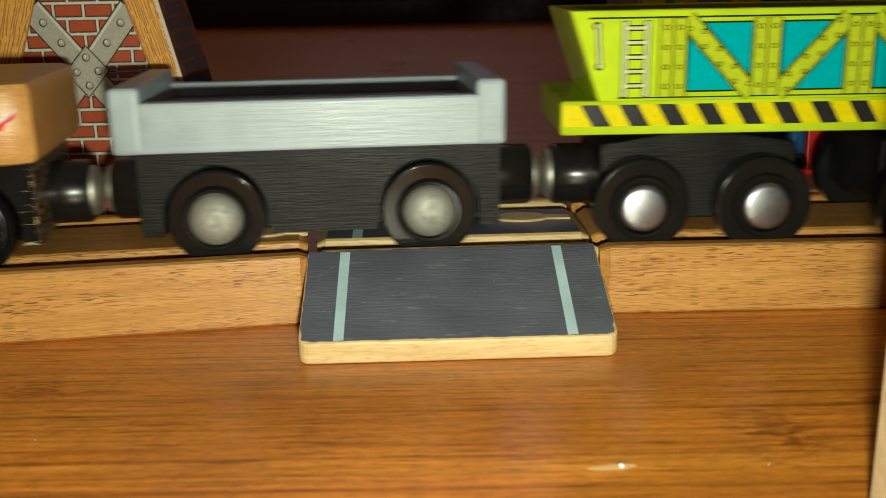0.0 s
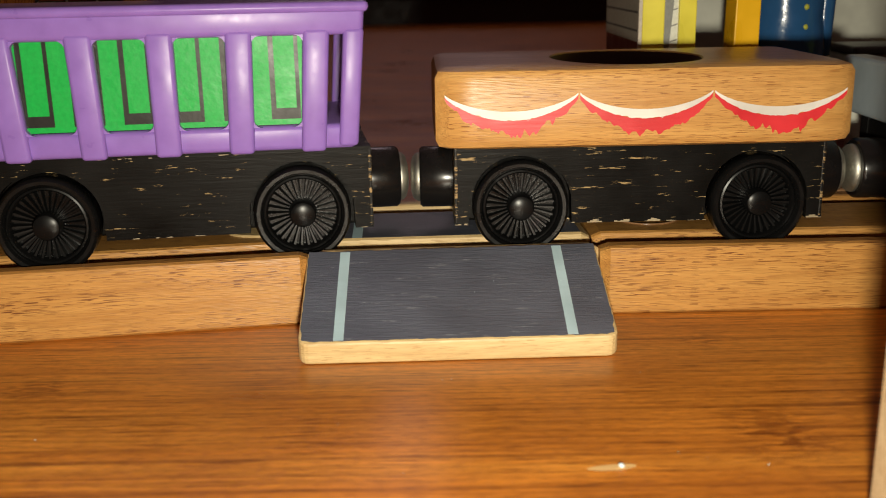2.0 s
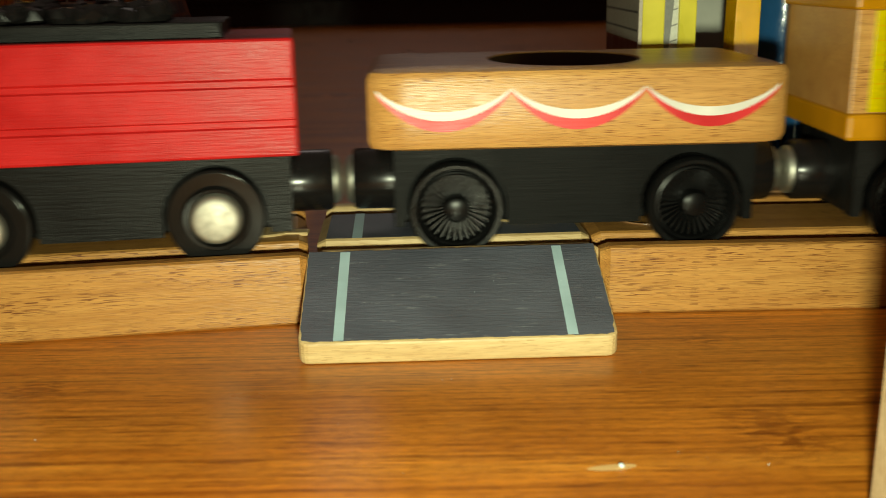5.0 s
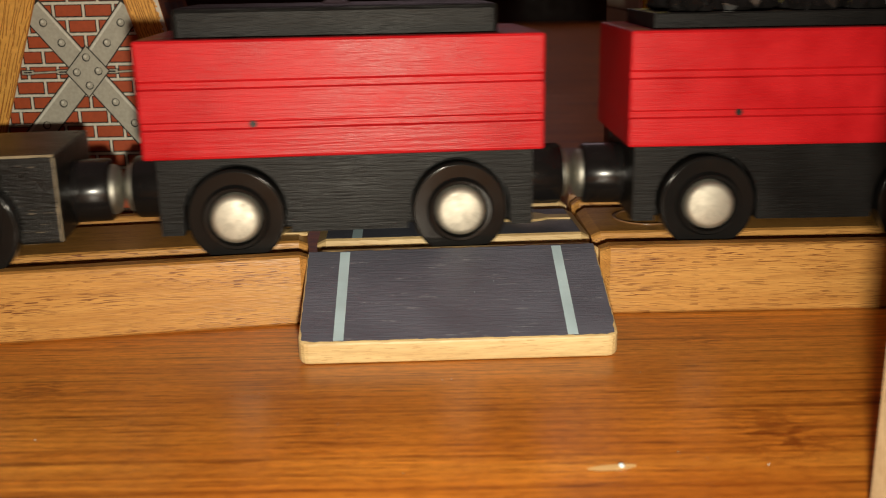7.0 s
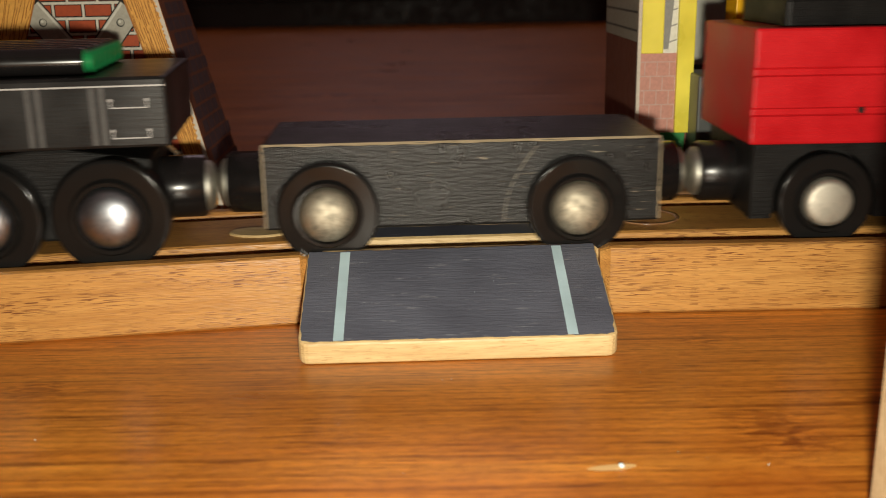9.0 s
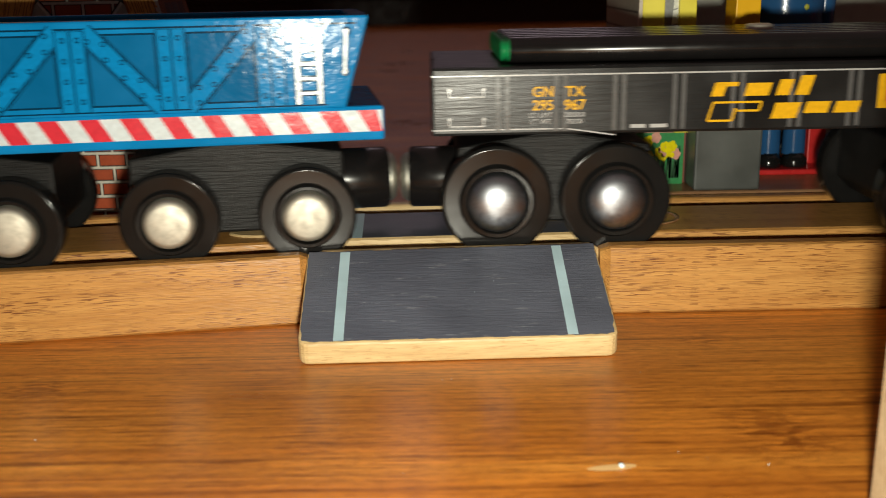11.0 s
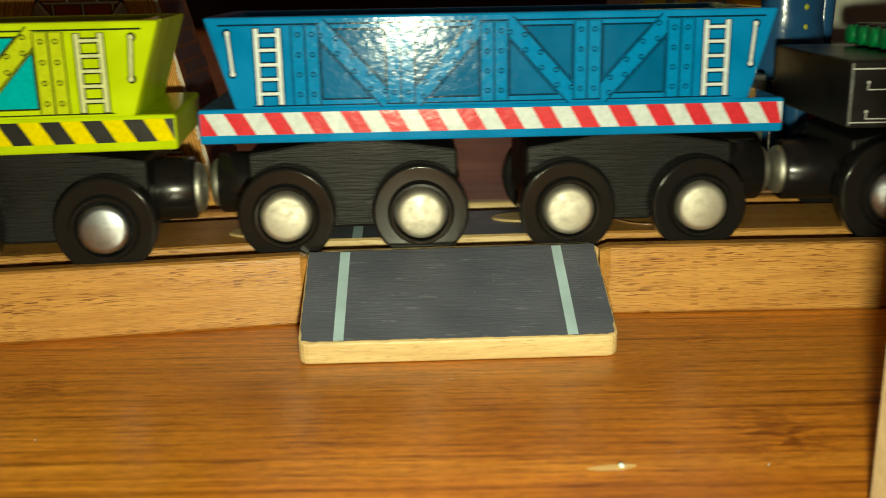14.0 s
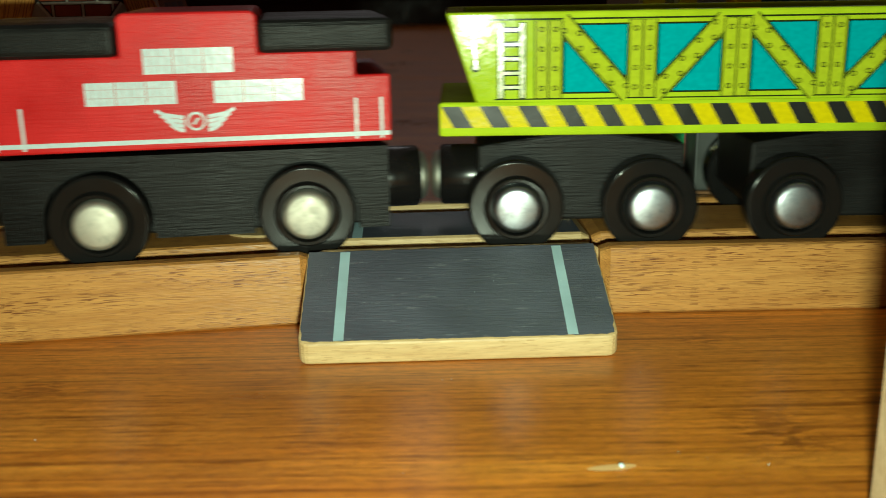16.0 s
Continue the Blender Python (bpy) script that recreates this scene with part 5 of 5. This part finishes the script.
    for s, x, tilt in ((1, 85.0, 0.10), (-1, 68.6, 0.06)):
        lathe(bm, [(0, 37.2), (1.7, 37.4), (2.0, 38.2), (2.2, 45), (2.5, 54), (2.0, 60), (0, 61)], "z", (x, 42, 0), 18)
    fig = link_mesh("toy_figure", bm, [COAT, BOOT, TORN], None, "", True)
    for q in fig.data.polygons:
        if q.center.z < 0.0166:
            q.material_index = 1
        elif q.center.z < 0.0381 and (q.center.x > 0.0826 or q.center.x < 0.0702) and q.center.z > 0.0368:
            q.material_index = 2
    tagged(fig, "small glossy blue toy figure with black boots on a red stand", "toy figure")
    btn = plastic("button_yellow", (0.45, 0.45, 0.06), 0.25)
    me = fig.data
    me.materials.append(btn)
    extra = bmesh.new()
    extra.from_mesh(me)
    for z in (36.6, 40.6, 44.8, 49.0):
        n0 = len(extra.faces)
        lathe(extra, [(0, -0.7), (0.5, -0.55), (0.75, 0)], "y", (78.6, 35.2 + abs(z - 45) * 0.02, z), 10)
        for f in list(extra.faces)[n0:]:
            f.material_index = 3
            f.smooth = True
    extra.to_mesh(me)
    extra.free()


CHIP = paint("bare_floor_chip", (0.80, 0.50, 0.20), 0.6, 0.3, 0.10, (0.25, 0.09, 0.02))
GLOW = Nodes("dim_lamp_glow")
GLOW.bsdf.inputs["Emission Color"].default_value = (1.0, 0.76, 0.86, 1)
GLOW.bsdf.inputs["Emission Strength"].default_value = 1.0
GLOW = GLOW.finish((0.7, 0.6, 0.6), 0.6)


def build_room_lamp():
    """A dim rosy lamp high in the room, which shows only as a sheen on the lacquer."""
    lamp = thing("room_lamp", "dim rosy room lamp whose sheen lies on the lacquered floor", "lamp")
    part("frame", boxed(-420, 330, 2412, 2460, 880, 1760, 8), DARKWOOD, lamp)
    part("shade", boxed(-390, 300, 2400, 2412, 910, 1730, 5), GLOW, lamp, "softly glowing rosy shade")
    part("stand", boxed(-70, -20, 2420, 2450, 0, 880, 5), DARKWOOD, lamp)


def build_surroundings():
    near = link_mesh("wooden_post", boxed(44.6, 64, -106, -88, 0, 70, 0.8), POST_WOOD)
    tagged(near, "pale bare wooden post standing on the floor", "post")
    low = thing("low_cabinet", "dark low wooden cabinet far behind the toys", "cabinet")
    part("plinth", boxed(-1800, 1800, 1010, 1300, 0, 30, 1), DARKWOOD, low)
    part("front", boxed(-1800, 1800, 1000, 1300, 30, 84, 2), DARKWOOD, low)
    for x, w, mat in ((-150, 120, "g"), (120, 80, "r"), (330, 60, "g"), (-420, 140, "r")):
        m = paint("dim_cloth_" + mat, (0.05, 0.05, 0.055) if mat == "g" else (0.06, 0.02, 0.02), 0.8, 0.2)
        ob = link_mesh("folded_cloth", boxed(x, x + w, 994, 1000, 38, 58, 1.5), m)
        tagged(ob, "dim folded cloth at the far cabinet", "cloth", "far cloths")
    crumb = bmesh.new()
    bmesh.ops.create_icosphere(crumb, subdivisions=2, radius=0.36 * MM)
    for v in crumb.verts:
        v.co = v.co * (0.8 + 0.4 * noise.noise(v.co * 2500)) + Vector((0, 0, 0.3 * MM))
        v.co.x *= 1.3
    c = link_mesh("crumb", crumb, PRINT_WHITE, None, "", True)
    c.location = (20.8 * MM, -75.5 * MM, 0)
    tagged(c, "tiny white crumb on the floor", "crumb")
    chip = bmesh.new()
    vs = [chip.verts.new(((20.3 + 3.2 * math.cos(a) * (1.15 if math.cos(a) < 0 else 0.75)) * MM, (-75.5 + 0.75 * math.sin(a) + 0.12 * math.cos(a) * 3) * MM, 0.06 * MM))
          for a in [2 * math.pi * i / 18 for i in range(18)]]
    chip.faces.new(vs)
    s = link_mesh("floor_chip", chip, CHIP)
    tagged(s, "small pale chip in the floor lacquer", "floor chip")
    rng = random.Random(9)
    bm = bmesh.new()
    for k in range(26):
        x, y, r = rng.uniform(-70, 70), rng.uniform(-95, -44), rng.uniform(0.04, 0.10)
        m = Matrix.Translation(Vector((x, y, r * 0.5)) * MM)
        bmesh.ops.create_icosphere(bm, subdivisions=1, radius=r * MM, matrix=m)
    for k in range(7):
        f = rng.uniform(0.1, 0.9)
        y = -40 + 20 * rng.uniform(0.05, 0.95)
        x, z = -20 + 44 * f, 3.5 + 8.5 * (y + 41) / 21 + 0.2
        bmesh.ops.create_icosphere(bm, subdivisions=1, radius=rng.uniform(0.04, 0.08) * MM, matrix=Matrix.Translation(Vector((x, y, z)) * MM))
    d = link_mesh("dust", bm, PRINT_WHITE)
    tagged(d, "pale dust specks on floor and ramp", "dust", kind="stuff")


def build_background():
    build_tower()
    build_station()
    build_surroundings()
    build_room_lamp()


# ---------------- assembly ----------------
build_floor()
build_track()
build_ramp()
hopper(91.0, False, (-24.6, 10.5), (24.6, 10.5), first=-46.1)
grey_wagon()
cake_wagon(-80.0, True)
coach()
box_car()
cake_wagon(-319.3, False)
red_wagon(-401.4, True)
red_wagon(-483.5, False)
black_flat()
long_flat()
hopper(-792.6, True)
hopper(-895.0, False, (-24.7, 11.5), (24.0, 12.5), -1.8, -48.9)
engine()
couple()
build_background()


def motions():
    times = [i / 10 for i in range(161)]
    for vehicle, offset, half, axles, yaw in RUNNING:
        rows, spin = [], []
        for t in times:
            s = travel(t) + offset
            (xa, ya), (xb, yb) = on_line(s - half), on_line(s + half)
            turn = math.degrees(math.atan2(yb - ya, xb - xa))
            rows.append((t, pose((xa + xb) / 2 * MM, (ya + yb) / 2 * MM, 0, 0, 0, turn + yaw)))
            spin.append((t, s))
        walk(vehicle, rows)
        for axle, x, z, r in axles:
            walk(axle, [(t, pose(x * MM, 0, z * MM, 0, math.degrees(s / r), 0)) for t, s in spin])


motions()
